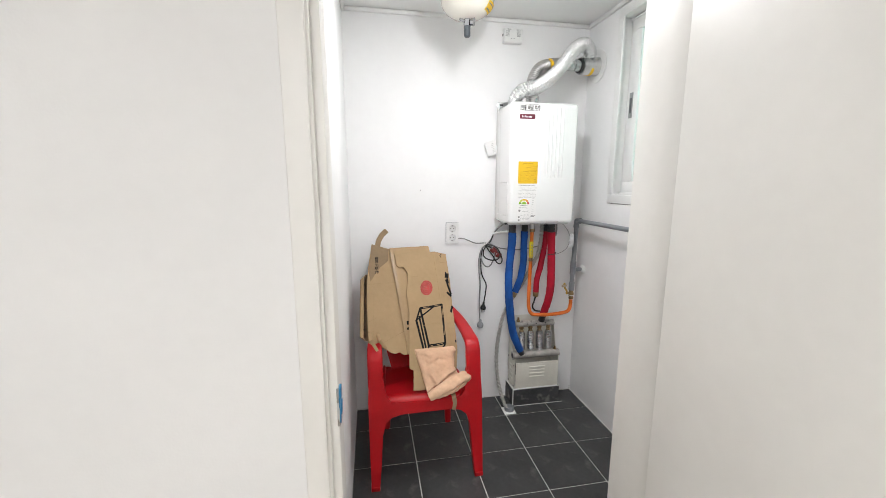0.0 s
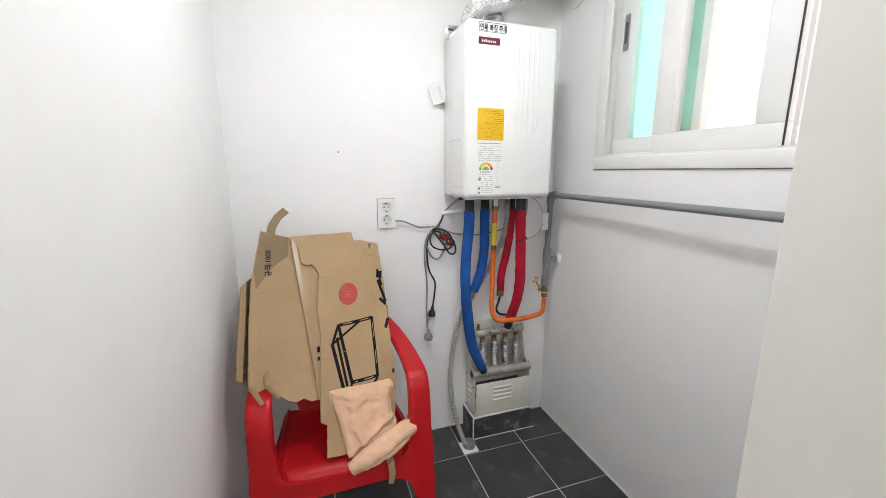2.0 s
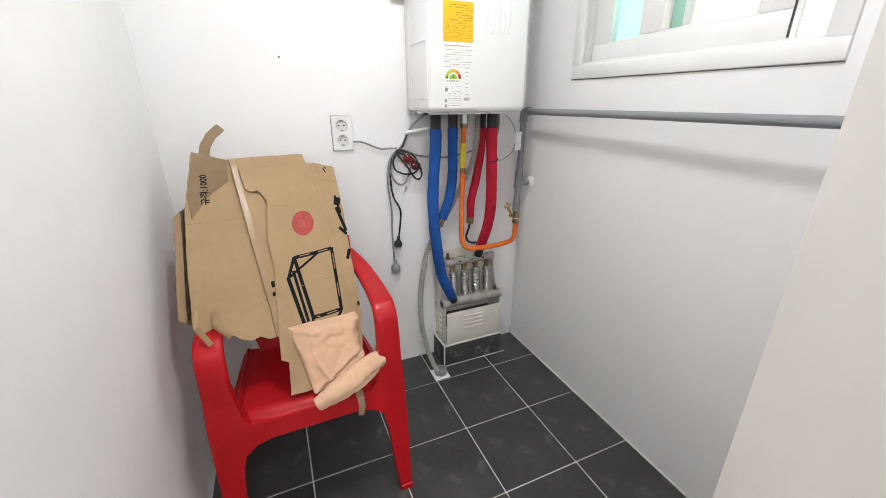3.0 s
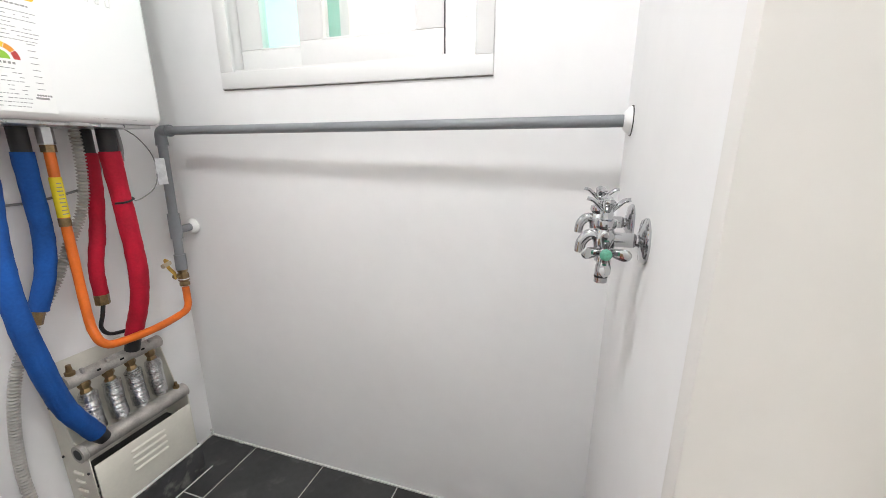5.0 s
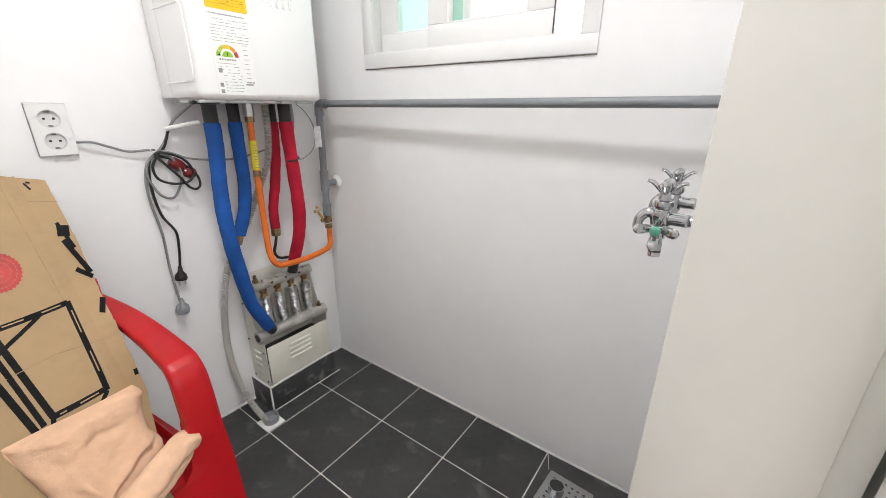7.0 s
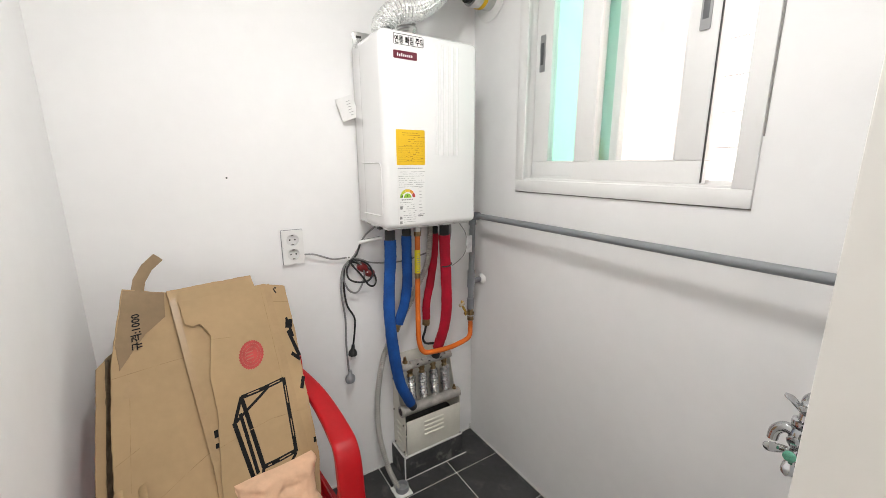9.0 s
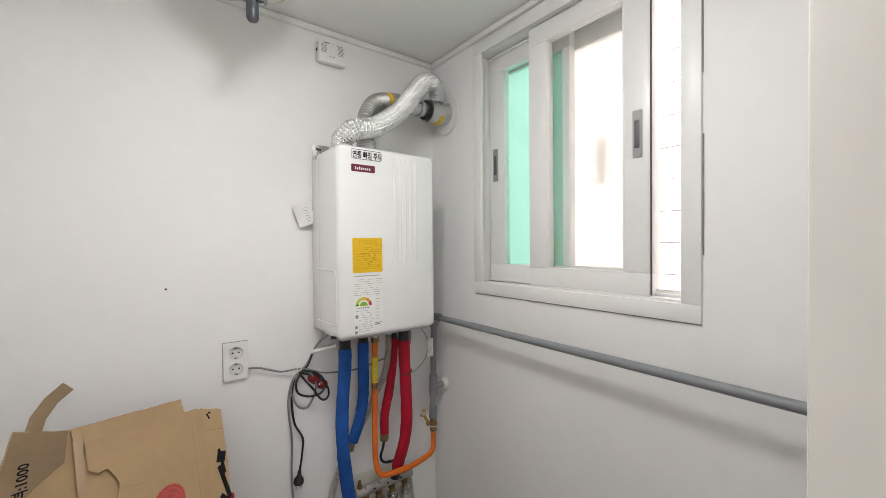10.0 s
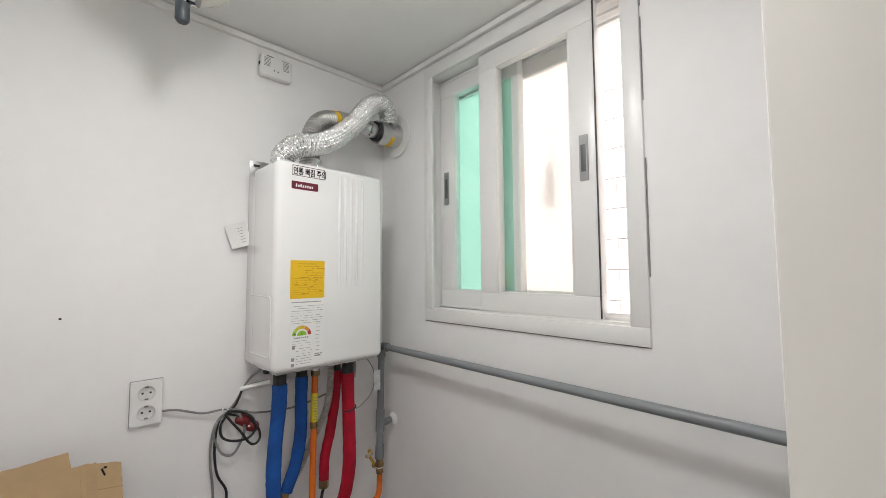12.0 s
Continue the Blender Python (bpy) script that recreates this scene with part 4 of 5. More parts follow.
man = thing("heating_manifold", (1.19, 2.61, 0.115), "heating manifold with cream cover on the plinth", "manifold")
part("back_plate", plate([(1.040, 0.118), (1.350, 0.118), (1.362, 0.30), (1.362, 0.36), (1.330, 0.43), (1.315, 0.56), (1.300, 0.575), (1.075, 0.575), (1.060, 0.56), (1.045, 0.45)], lambda s, t, d: Vector((s, 2.672 - d, t)), 0.003), CREAM, man)
part("side_plate", plate([(2.552, 0.118), (2.672, 0.118), (2.672, 0.50), (2.640, 0.50), (2.600, 0.36), (2.552, 0.345)], lambda s, t, d: Vector((1.040 + d, s, t)), 0.003), CREAM, man)
part("side_plate", plate([(2.552, 0.118), (2.672, 0.118), (2.672, 0.50), (2.640, 0.50), (2.600, 0.36), (2.552, 0.345)], lambda s, t, d: Vector((1.343 - d, s, t)), 0.003), CREAM, man)
cov = part("cover", box((1.046, 2.546, 0.119), (1.338, 2.551, 0.292), 0.0015), CREAM, man, "cream louvred cover")
for k in range(4):
    part("louvre", sweep([(1.138, 2.547, 0.196 + 0.022 * k), (1.143, 2.544, 0.196 + 0.022 * k), (1.237, 2.544, 0.196 + 0.022 * k), (1.242, 2.547, 0.196 + 0.022 * k)], lambda s, a: (0.005, 0.003), 8), CREAM, cov)
for k in range(4):
    part("louvre", sweep([(1.039, 2.592, 0.17 + 0.03 * k), (1.0365, 2.597, 0.17 + 0.03 * k), (1.0365, 2.622, 0.17 + 0.03 * k), (1.039, 2.627, 0.17 + 0.03 * k)], 0.004, 8), CREAM, man)
for y, z in ((2.565, 0.130), (2.655, 0.130), (2.565, 0.27), (2.662, 0.46), (2.662, 0.30)):
    part("screw", cyl((1.036, y, z), (1.041, y, z), 0.0035, seg=10), DARK, man)
lower = part("lower_bar", cyl((1.030, 2.572, 0.338), (1.348, 2.572, 0.338), 0.0235, seg=24), DULL, man, "worn metal manifold bar")
part("bar_bore", cyl((1.0285, 2.572, 0.338), (1.031, 2.572, 0.338), 0.016, seg=20), DARK, lower)
part("bar_rim", lathe([(0.017, 0), (0.026, 0), (0.026, 0.012), (0.0235, 0.014), (0.017, 0.014)], (1.0295, 2.572, 0.338), (1, 0, 0), 24), DULL, lower)
part("upper_bar", cyl((1.060, 2.612, 0.532), (1.322, 2.612, 0.532), 0.020, seg=24), DULL, man, "worn metal manifold bar")
for k in range(4):
    x = 1.098 + 0.062 * k
    v = part("circuit_valve", lathe([(0.001, 0.0), (0.014, 0.0), (0.016, -0.012), (0.011, -0.022), (0.014, -0.028), (0.014, -0.040), (0.010, -0.048), (0.001, -0.048)], (x, 2.605, 0.520), (0, 0.1, 1), 6), BRASS, man, "small brass circuit valve")
    part("foil_sleeve", sweep(spline([(x, 2.604, 0.487), (x + 0.001, 2.602, 0.472), (x - 0.001, 2.597, 0.42), (x, 2.590, 0.36)], 44), lambda s, a: (0.0215 + 0.0019 * math.sin(s * 132) if 0.05 < s < 0.93 else 0.017) + random.uniform(-0.0005, 0.0005), 24, rough=0.002), FOIL, v, "ribbed foil pipe sleeve", 30)
    part("vent_key", box((x - 0.004, 2.590, 0.548), (x + 0.004, 2.602, 0.562 - 0.004 * (k % 2)), 0.001), DULL, v)
part("bleed_valve", lathe([(0.001, 0.03), (0.006, 0.03), (0.008, 0.012), (0.012, 0.010), (0.012, 0)], (1.078, 2.612, 0.550), (0, 0, 1), 10), BRASS, man)
part("drain_cock", lathe([(0.001, 0.022), (0.005, 0.022), (0.006, 0.01), (0.010, 0.008), (0.010, 0)], (1.322, 2.572, 0.360), (0, 0, 1), 10), BRASS, man)
# Dark box that fills in the shade behind the louvred cover.
part("inner_shade_box", box((1.050, 2.575, 0.20), (1.335, 2.665, 0.235), 0.004), DARK, man, "dark box standing in for shade inside the cover")
for k in range(3):
    part("size_mark", box((1.128 + 0.062 * k, 2.590, 0.535), (1.139 + 0.062 * k, 2.5925, 0.541), 0.001, 1), INK, man)

# ---- grey pipework ----
PX, PZ = 1.436, 1.207
gp = thing("grey_gas_pipe", (PX, 2.58, 0.75), "grey plastic pipe along the wall with elbow and tee", "pipe")
part("horizontal_pipe", cyl((PX, 2.555, PZ), (PX - 0.022, YF + 0.004, PZ + 0.003), 0.0128, seg=24), GREY, gp)
el = spline([(PX, 2.545, PZ), (PX, 2.57, PZ), (PX, 2.583, PZ - 0.004), (PX, 2.588, PZ - 0.018), (PX, 2.588, PZ - 0.045)], 6)
part("elbow", sweep(el, lambda s, a: 0.0170 if 0.12 < s < 0.88 else 0.0182, 22), GREY, gp)
part("vertical_pipe", cyl((PX, 2.588, PZ - 0.04), (PX - 0.018, 2.575, 0.765), 0.0138, seg=24), GREY, gp)
tee = part("tee", cyl((PX - 0.009, 2.582, 0.945), (PX - 0.013, 2.579, 0.862), 0.0178, seg=22), GREY, gp)
part("tee_arm", cyl((PX - 0.011, 2.580, 0.889), (XR - 0.012, 2.592, 0.889), 0.0130, seg=18), GREY, gp)
part("wall_rose", lathe([(0.012, 0.0), (0.026, 0.0), (0.028, -0.004), (0.024, -0.014), (0.016, -0.020), (0.012, -0.020)], (XR, 2.594, 0.888), (1, 0, 0), 26), PLASTIC, gp, "white wall rose")
part("end_rose", lathe([(0.012, 0.016), (0.017, 0.016), (0.028, 0.006), (0.029, 0.0), (0.012, 0.0)], (PX - 0.022, YF, PZ + 0.003), (0, 1, 0), 28), PLASTIC, gp, "white wall rose")
part("rose_gap", lathe([(0.019, 0.002), (0.031, 0.002), (0.031, 0.0)], (PX - 0.022, YF, PZ + 0.003), (0, 1, 0), 28), DARK, gp)
part("socket_end", cyl((PX - 0.016, 2.576, 0.808), (PX - 0.018, 2.575, 0.756), 0.0175, seg=22), GREY, gp)
vb = part("ball_valve", lathe([(0.010, 0.058), (0.0155, 0.058), (0.0155, 0.050), (0.0135, 0.048), (0.017, 0.040), (0.017, 0.018), (0.013, 0.014), (0.0155, 0.010), (0.0155, 0.0), (0.010, 0.0)], (PX - 0.019, 2.572, 0.700), (0, 0.02, 1), 8), BRASS, gp, "brass ball valve")
part("valve_ring", cyl((PX - 0.019, 2.572, 0.723), (PX - 0.019, 2.572, 0.726), 0.0178), PLASTIC, vb)
part("valve_stem", cyl((PX - 0.019, 2.572, 0.738), (PX - 0.052, 2.566, 0.742), 0.006, seg=12), BRASS, vb)
part("stem_nut", cyl((PX - 0.046, 2.567, 0.741), (PX - 0.056, 2.565, 0.742), 0.0085, seg=6), BRASS, vb)
part("valve_lever", sweep(spline([(PX - 0.052, 2.562, 0.735), (PX - 0.056, 2.562, 0.755), (PX - 0.067, 2.566, 0.775), (PX - 0.070, 2.572, 0.792), (PX - 0.060, 2.580, 0.800)], 6), lambda q, a: (0.008, 0.0028), 10, flat=(0.8, 0.4, 0.3)), mat("aged_yellow_enamel", (0.42, 0.25, 0.035), 0.45, vary=0.25, scale=60), vb, "aged yellow valve lever")
part("lever_pin", cyl((PX - 0.086, 2.566, 0.786), (PX - 0.056, 2.575, 0.790), 0.0075, seg=12), mat("tan_plastic", (0.50, 0.42, 0.30), 0.45), vb)

# ---- chrome taps ----


def cross_handle(c, axis, r, parent, cap=None):
    """A four-armed flared handle about an axis, with an optional coloured cap."""
    ax = Vector(axis).normalized()
    u = ax.orthogonal().normalized()
    w = ax.cross(u)
    c = Vector(c)
    h = part("handle", lathe([(0.001, 0.008), (0.0075, 0.008), (0.0092, 0.005), (0.0082, -0.004), (0.0085, -0.014), (0.0108, -0.024), (0.001, -0.024)], c, ax, 20), CHROME, parent, "chrome cross handle")
    for k in range(4):
        a = radians(45 + 90 * k)
        o = u * math.cos(a) + w * math.sin(a)
        part("arm", sweep(spline([c + o * 0.004 - ax * 0.010, c + o * r * 0.42 - ax * 0.003, c + o * r * 0.8 + ax * 0.006, c + o * r * 1.14 + ax * 0.0085], 12), lambda s, b: ((0.0034 + 0.0052 * math.sin(min(1.0, s) * 2.3)) * (math.sqrt(max(0.02, 1 - ((s - 0.78) / 0.22) ** 2)) if s > 0.78 else 1), 0.0040 - 0.0010 * s), 16, flat=ax.cross(o)), CHROME, h)
    if cap:
        part("cap", lathe([(0.0082, 0.007), (0.0082, 0.0105), (0.006, 0.0125), (0.001, 0.013)], c, ax, 18), cap, h, "teal indicator cap")
    return h


def tap(x, second):
    t = thing("wall_tap", (x, YF, 1.025), "chrome wall tap with cross handles" if second else "chrome wall tap with one cross handle", "tap", "pair of wall taps")
    part("flange", lathe([(0.001, 0.0), (0.034, 0.0), (0.0345, 0.003), (0.031, 0.007), (0.015, 0.010), (0.013, 0.012), (0.001, 0.012)], (x, YF, 1.025), (0, 1, 0), 32), CHROME, t, "round chrome wall flange")
    part("inlet", lathe([(0.001, 0.01), (0.0095, 0.01), (0.0088, 0.014), (0.0105, 0.016), (0.0108, 0.020), (0.0108, 0.046), (0.001, 0.046)], (x, YF, 1.025), (0, 1, 0), 20), CHROME, t)
    part("body", lathe([(0.001, -0.020), (0.011, -0.020), (0.0145, -0.012), (0.0165, 0.0), (0.0145, 0.012), (0.0115, 0.018), (0.0155, 0.022), (0.0165, 0.026), (0.0155, 0.032), (0.009, 0.034), (0.001, 0.034)], (x, 1.288, 1.022), (0, 0, 1), 24), CHROME, t)
    part("spout", sweep(spline([(x, 1.292, 1.026), (x, 1.303, 1.031), (x, 1.312, 1.029), (x, 1.320, 1.018), (x, 1.322, 1.003)], 6), lambda s, a: 0.0095 - 0.0018 * s, 16), CHROME, t, "curved chrome spout")
    cross_handle((x, 1.288, 1.076), (0, 0, 1), 0.026, t)
    if second:
        part("side_branch", cyl((x, 1.288, 1.012), (x - 0.030, 1.288, 1.012), 0.009, 0.008), CHROME, t)
        cross_handle((x - 0.036, 1.288, 1.012), (-1, 0, 0), 0.029, t, TEAL)
        part("hose_outlet", lathe([(0.001, 0.0), (0.010, 0.0), (0.012, -0.012), (0.008, -0.016), (0.0095, -0.024), (0.0095, -0.046), (0.001, -0.046)], (x, 1.288, 1.004), (0, 0, 1), 20), CHROME, t)
        part("outlet_ring", cyl((x, 1.288, 0.966), (x, 1.288, 0.969), 0.0099), BLACK, t, "black rubber ring")


tap(1.252, False)
tap(1.102, True)

# ---- floor drain ----
dr = thing("floor_drain", (1.35, 1.44, 0), "square steel floor drain with a pipe stub", "floor drain")
CD, SD = math.cos(radians(-4)), math.sin(radians(-4))


def dr_at(z):
    return lambda s, t, d: Vector((1.362 + s * CD - t * SD, 1.428 + s * SD + t * CD, z + d))


part("rim", plate(rounded(0.136, 0.150, 0.003), lambda s, t, d: dr_at(0.001)(s - 0.068, t - 0.075, d), 0.0035), CHROME, dr)
part("grate", plate(rounded(0.112, 0.126, 0.002), lambda s, t, d: dr_at(0.0046)(s - 0.056, t - 0.063, d), 0.003), CHROME, dr)
for i in range(5):
    for j in range(6):
        if (i - 2.4) ** 2 + (j - 4.0) ** 2 < 2.0:
            continue
        q = [(0, 0.006), (0.004, 0), (0, -0.006), (-0.004, 0)]
        cx, cy = -0.042 + 0.021 * i, -0.050 + 0.020 * j
        part("grate_slot", plate(q, lambda s, t, d: dr_at(0.0078)(s + cx, t + cy, d), 0.0003), DARK, dr)
part("pipe_stub", lathe([(0.021, 0.0), (0.0250, 0.0), (0.0250, 0.016), (0.0228, 0.016), (0.0215, 0.0135)], dr_at(0.0076)(0.008, 0.030, 0), (0, 0, 1), 24), CHROME, dr)
part("pipe_bore", cyl(dr_at(0.010)(0.008, 0.030, 0), dr_at(0.0225)(0.008, 0.030, 0), 0.0217), DARK, dr)

for p, q in (((1.290, 1.352), (1.262, 1.318)), ((1.288, 1.503), (1.260, 1.532)), ((1.434, 1.506), (1.500, 1.535))):
    bm = sweep([(p[0], p[1], 0.0), (q[0], q[1], 0.0)], lambda s, a: (0.0013, 0.0013), 6)
    part("cut_joint", bm, GROUT, dr, "pale joint where the tile is cut")

# ---- leaning and cut sheets ----


def lean(y0, z0, k, x0=0.0, m=0.0, wave=0.0):
    """A placing function for a leaning sheet: (x, z, depth towards the room)."""
    n = Vector((-m, 1, -k)).normalized() * -1

    def at(x, z, d):
        y = y0 + k * (z - z0) + m * (x - x0) + wave * math.sin(x * 16 + z * 5) + wave * 0.6 * math.sin(z * 23 - x * 7) + wave * 1.6 * noise.noise(Vector((x * 11, z * 7, y0)))
        return Vector((x, y, z)) + n * d
    return at


def sheet(outline, at, thick=0.004, step=0.022, ragged=0.0018):
    """A bent sheet with an uneven outline, cut from a grid by its edge and thickened."""
    fine = []
    for i, a in enumerate(outline):
        b = outline[(i + 1) % len(outline)]
        n = max(1, int(math.hypot(b[0] - a[0], b[1] - a[1]) / 0.012))
        for k in range(n):
            t = k / n
            q = Vector((a[0] + (b[0] - a[0]) * t, a[1] + (b[1] - a[1]) * t, 0))
            j = ragged if 0 < k else 0
            fine.append((q.x + j * noise.noise(q * 90), q.y + j * noise.noise(q * 90 + Vector((5, 0, 0)))))
    bm = bmesh.new()
    vs = [bm.verts.new((x, z, 0)) for x, z in fine]
    bm.faces.new(vs)
    for axis in (0, 1):
        lo, hi = min(p[axis] for p in fine), max(p[axis] for p in fine)
        c = lo + step
        while c < hi:
            no = [0, 0, 0]
            no[axis] = 1
            co = [0, 0, 0]
            co[axis] = c
            bmesh.ops.bisect_plane(bm, geom=bm.verts[:] + bm.edges[:] + bm.faces[:], plane_co=co, plane_no=no)
            c += step
    r = bmesh.ops.extrude_face_region(bm, geom=bm.faces[:])
    top = {v for v in r["geom"] if isinstance(v, bmesh.types.BMVert)}
    for v in bm.verts:
        v.co = at(v.co.x, v.co.y, thick if v in top else 0.0)
    return bm


# ---- red plastic armchair ----
ch = thing("armchair", (0.40, 2.24, 0), "red moulded plastic armchair holding cardboard and a towel", "chair")
SEATZ = 0.418


def skin(f, nu, nv, thick):
    """A moulded shell: f(u, v) for its upper face, thickened downwards along z and y."""
    bm = bmesh.new()
    t = Vector(thick)
    a = [[bm.verts.new(f(i / nu, j / nv)) for i in range(nu + 1)] for j in range(nv + 1)]
    b = [[bm.verts.new(f(i / nu, j / nv) + t) for i in range(nu + 1)] for j in range(nv + 1)]
    for j in range(nv):
        for i in range(nu):
            bm.faces.new((a[j][i], a[j][i + 1], a[j + 1][i + 1], a[j + 1][i]))
            bm.faces.new((b[j + 1][i], b[j + 1][i + 1], b[j][i + 1], b[j][i]))
    for i in range(nu):
        bm.faces.new((a[0][i + 1], a[0][i], b[0][i], b[0][i + 1]))
        bm.faces.new((a[nv][i], a[nv][i + 1], b[nv][i + 1], b[nv][i]))
    for j in range(nv):
        bm.faces.new((a[j][0], a[j + 1][0], b[j + 1][0], b[j][0]))
        bm.faces.new((a[j + 1][nu], a[j][nu], b[j][nu], b[j + 1][nu]))
    return bm


def seat(u, v):
    q = abs(u - 0.5) * 2
    if v < 0.3:
        a = (1 - v / 0.3) * math.pi / 2
        y, z, k = 2.083 - 0.048 * math.sin(a), -0.048 * (1 - math.cos(a)), 0.0
    else:
        k = (v - 0.3) / 0.7
        y, z = 2.083 + 0.347 * k, 0.0
    w = 0.476 - 0.059 * k
    dip = 0.012 * math.sin(math.pi * u) * math.sin(math.pi * min(1, k * 1.1))
    return Vector((0.397 + (u - 0.5) * w, y + 0.016 * q ** 8 * (1 - k), SEATZ - 0.022 * k - dip + z - 0.010 * q ** 6 + 0.006))


part("seat", skin(seat, 20, 26, (0, 0.003, -0.008)), RED, ch)


def back(u, v):
    w = 0.30 + 0.13 * math.sin(math.pi * 0.5 * v)
    x = 0.400 + (u - 0.5) * w
    return Vector((x, 2.418 + 0.125 * v + 0.02 * (abs(u - 0.5) * 2) ** 2 * -1, SEATZ - 0.03 + 0.40 * v - 0.03 * (abs(u - 0.5) * 2) ** 3 * v))


part("backrest", skin(back, 14, 18, (0, 0.009, 0.0)), RED, ch)
MID = 0.397


def slab(outline, at, thick, bevel):
    """A thick moulded plate with rounded rims."""
    bm = sheet(outline, at, thick, 0.05, 0.0)
    rim = [e for e in bm.edges if len(e.link_faces) == 2 and e.calc_face_angle() > 0.9]
    bmesh.ops.bevel(bm, geom=rim, offset=bevel, segments=3, affect="EDGES", profile=0.6, clamp_overlap=True)
    return bm


HALF = [(0.275, 0.0), (0.278, 0.20), (0.280, 0.42), (0.275, 0.515), (0.270, 0.530), (0.212, 0.530), (0.206, 0.515), (0.204, 0.50), (0.193, 0.435), (0.175, 0.412), (0.130, 0.405), (0.125, 0.352), (0.170, 0.342), (0.200, 0.318), (0.216, 0.26), (0.226, 0.12), (0.238, 0.0)]
UP = HALF[:11]
LOW = HALF[11:]
arch = [(MID - a, z) for a, z in UP] + [(MID + a - 0.006, z + 0.008 * (z > 0.5)) for a, z in UP[::-1]]
arch += [(MID + a - 0.006, z) for a, z in LOW[::-1]] + [(MID - a, z) for a, z in LOW]
part("front_frame", slab(arch, lambda x, z, d: Vector((x, 1.980 + 0.010 * (x - MID) / 0.5 + 0.135 * z + 0.040 - d, z)), 0.040, 0.009), RED, ch)
for s in (-1, 1):
    yf = 1.975 if s < 0 else 1.985
    xk, za = MID + s * 0.243, 0.652 + (0.008 if s > 0 else 0)
    xk -= 0.006 if s > 0 else 0.0
    arm = [(xk - s * 0.001, yf + 0.083, 0.460), (xk, yf + 0.090, 0.52), (xk, yf + 0.098, za - 0.075), (xk, yf + 0.106, za - 0.035), (xk, yf + 0.124, za - 0.010), (xk, yf + 0.155, za + 0.001), (xk - s * 0.003, 2.25, za + 0.014), (xk - s * 0.016, 2.36, za + 0.032), (xk - s * 0.045, 2.46, za + 0.056), (xk - s * 0.075, 2.525, za + 0.073)]

    def band(q, a):
        f = (abs(math.cos(a)) ** 5 + abs(math.sin(a)) ** 5) ** -0.2
        w = 0.036 - 0.014 * max(0.0, q - 0.25)
        h = 0.0208 - 0.0078 * min(1.0, max(0.0, (q - 0.18) / 0.14))
        k = min(1.0, 0.85 + q * 3)
        return f * w * k, f * h * k
    part("armrest", sweep(spline(arm, 9), band, 36, flat=(1, 0, 0)), RED, ch)
    rear = [(MID + s * 0.185, 2.460, 0.0), (MID + s * 0.180, 2.445, 0.15), (MID + s * 0.178, 2.425, 0.30), (MID + s * 0.176, 2.415, 0.40)]
    part("rear_leg", sweep(spline(rear, 6), lambda q, a: (0.018 + 0.010 * q, 0.014 + 0.006 * q), 12, flat=(1, 0, 0)), RED, ch)
    xf = MID + s * 0.2565 - (0.006 if s > 0 else 0)
    part("foot", box((xf - 0.021, yf - 0.003, 0.0), (xf + 0.021, yf + 0.043, 0.022), 0.004), RED, ch)
    part("seat_side", sweep([(MID + s * 0.205, 2.05, 0.398), (MID + s * 0.205, 2.20, 0.402), (MID + s * 0.192, 2.42, 0.392)], lambda q, a: (0.026, 0.010), 12, flat=(0, 0, 1)), RED, ch)
# ---- cardboard pieces ----


def strip(a, b, w, at, d):
    """A printed or taped bar on a leaning sheet."""
    v = Vector((b[0] - a[0], b[1] - a[1]))
    n = Vector((-v.y, v.x)).normalized() * w / 2
    k = max(1, int(v.length / 0.02))
    bm = bmesh.new()
    pr = []
    for i in range(k + 1):
        p = Vector(a) + v * i / k
        pr.append((bm.verts.new(at(p.x + n.x, p.y + n.y, d)), bm.verts.new(at(p.x - n.x, p.y - n.y, d))))
    for p, q in zip(pr, pr[1:]):
        bm.faces.new((p[0], q[0], q[1], p[1]))
    return bm


A1 = lean(2.528, 1.07, 0.78, 0.27, 0.60, 0.0032)
c1 = thing("cardboard_sheet", (0.2, 2.27, 0.6), "torn brown cardboard sheet leaning over the chair arm", "cardboard", "flattened cardboard")
part("sheet", sheet([(0.154, 1.104), (0.264, 1.064), (0.305, 0.82), (0.325, 0.582), (0.298, 0.586), (0.275, 0.602), (0.252, 0.602), (0.230, 0.613), (0.208, 0.634), (0.189, 0.643), (0.155, 0.658), (0.124, 0.678), (0.122, 0.819), (0.125, 0.934), (0.133, 0.993)], A1), CARD, c1, "", 30)
part("inner_flap", sheet([(0.155, 1.100), (0.243, 1.070), (0.240, 1.010), (0.195, 0.985), (0.165, 0.955), (0.140, 0.928), (0.134, 0.985)], lambda x, z, d: A1(x, z, d + 0.0045), 0.002), CARDIN, c1, "darker inner face of the sheet", 30)
for a, q in (((0.127, 0.918), (0.290, 0.900)), ((0.125, 0.760), (0.170, 0.768)), ((0.160, 1.06), (0.150, 0.94)), ((0.150, 0.70), (0.158, 0.90)), ((0.20, 0.66), (0.31, 0.68))):
    part("crease", strip(a, q, 0.0014, A1, 0.0046), CREASE, c1)
part("tab", sweep([A1(0.185, 1.088, 0.003), A1(0.190, 1.115, 0.006), A1(0.207, 1.142, 0.012), A1(0.232, 1.160, 0.022)], lambda s, a: (0.015, 0.002), 8, flat=(0.9, 0, -0.35)), CARDIN, c1, "bent cardboard tab")
part("tape_patch", strip((0.147, 0.886), (0.173, 0.880), 0.030, A1, 0.0048), TAPE, c1, "patch of brown tape")
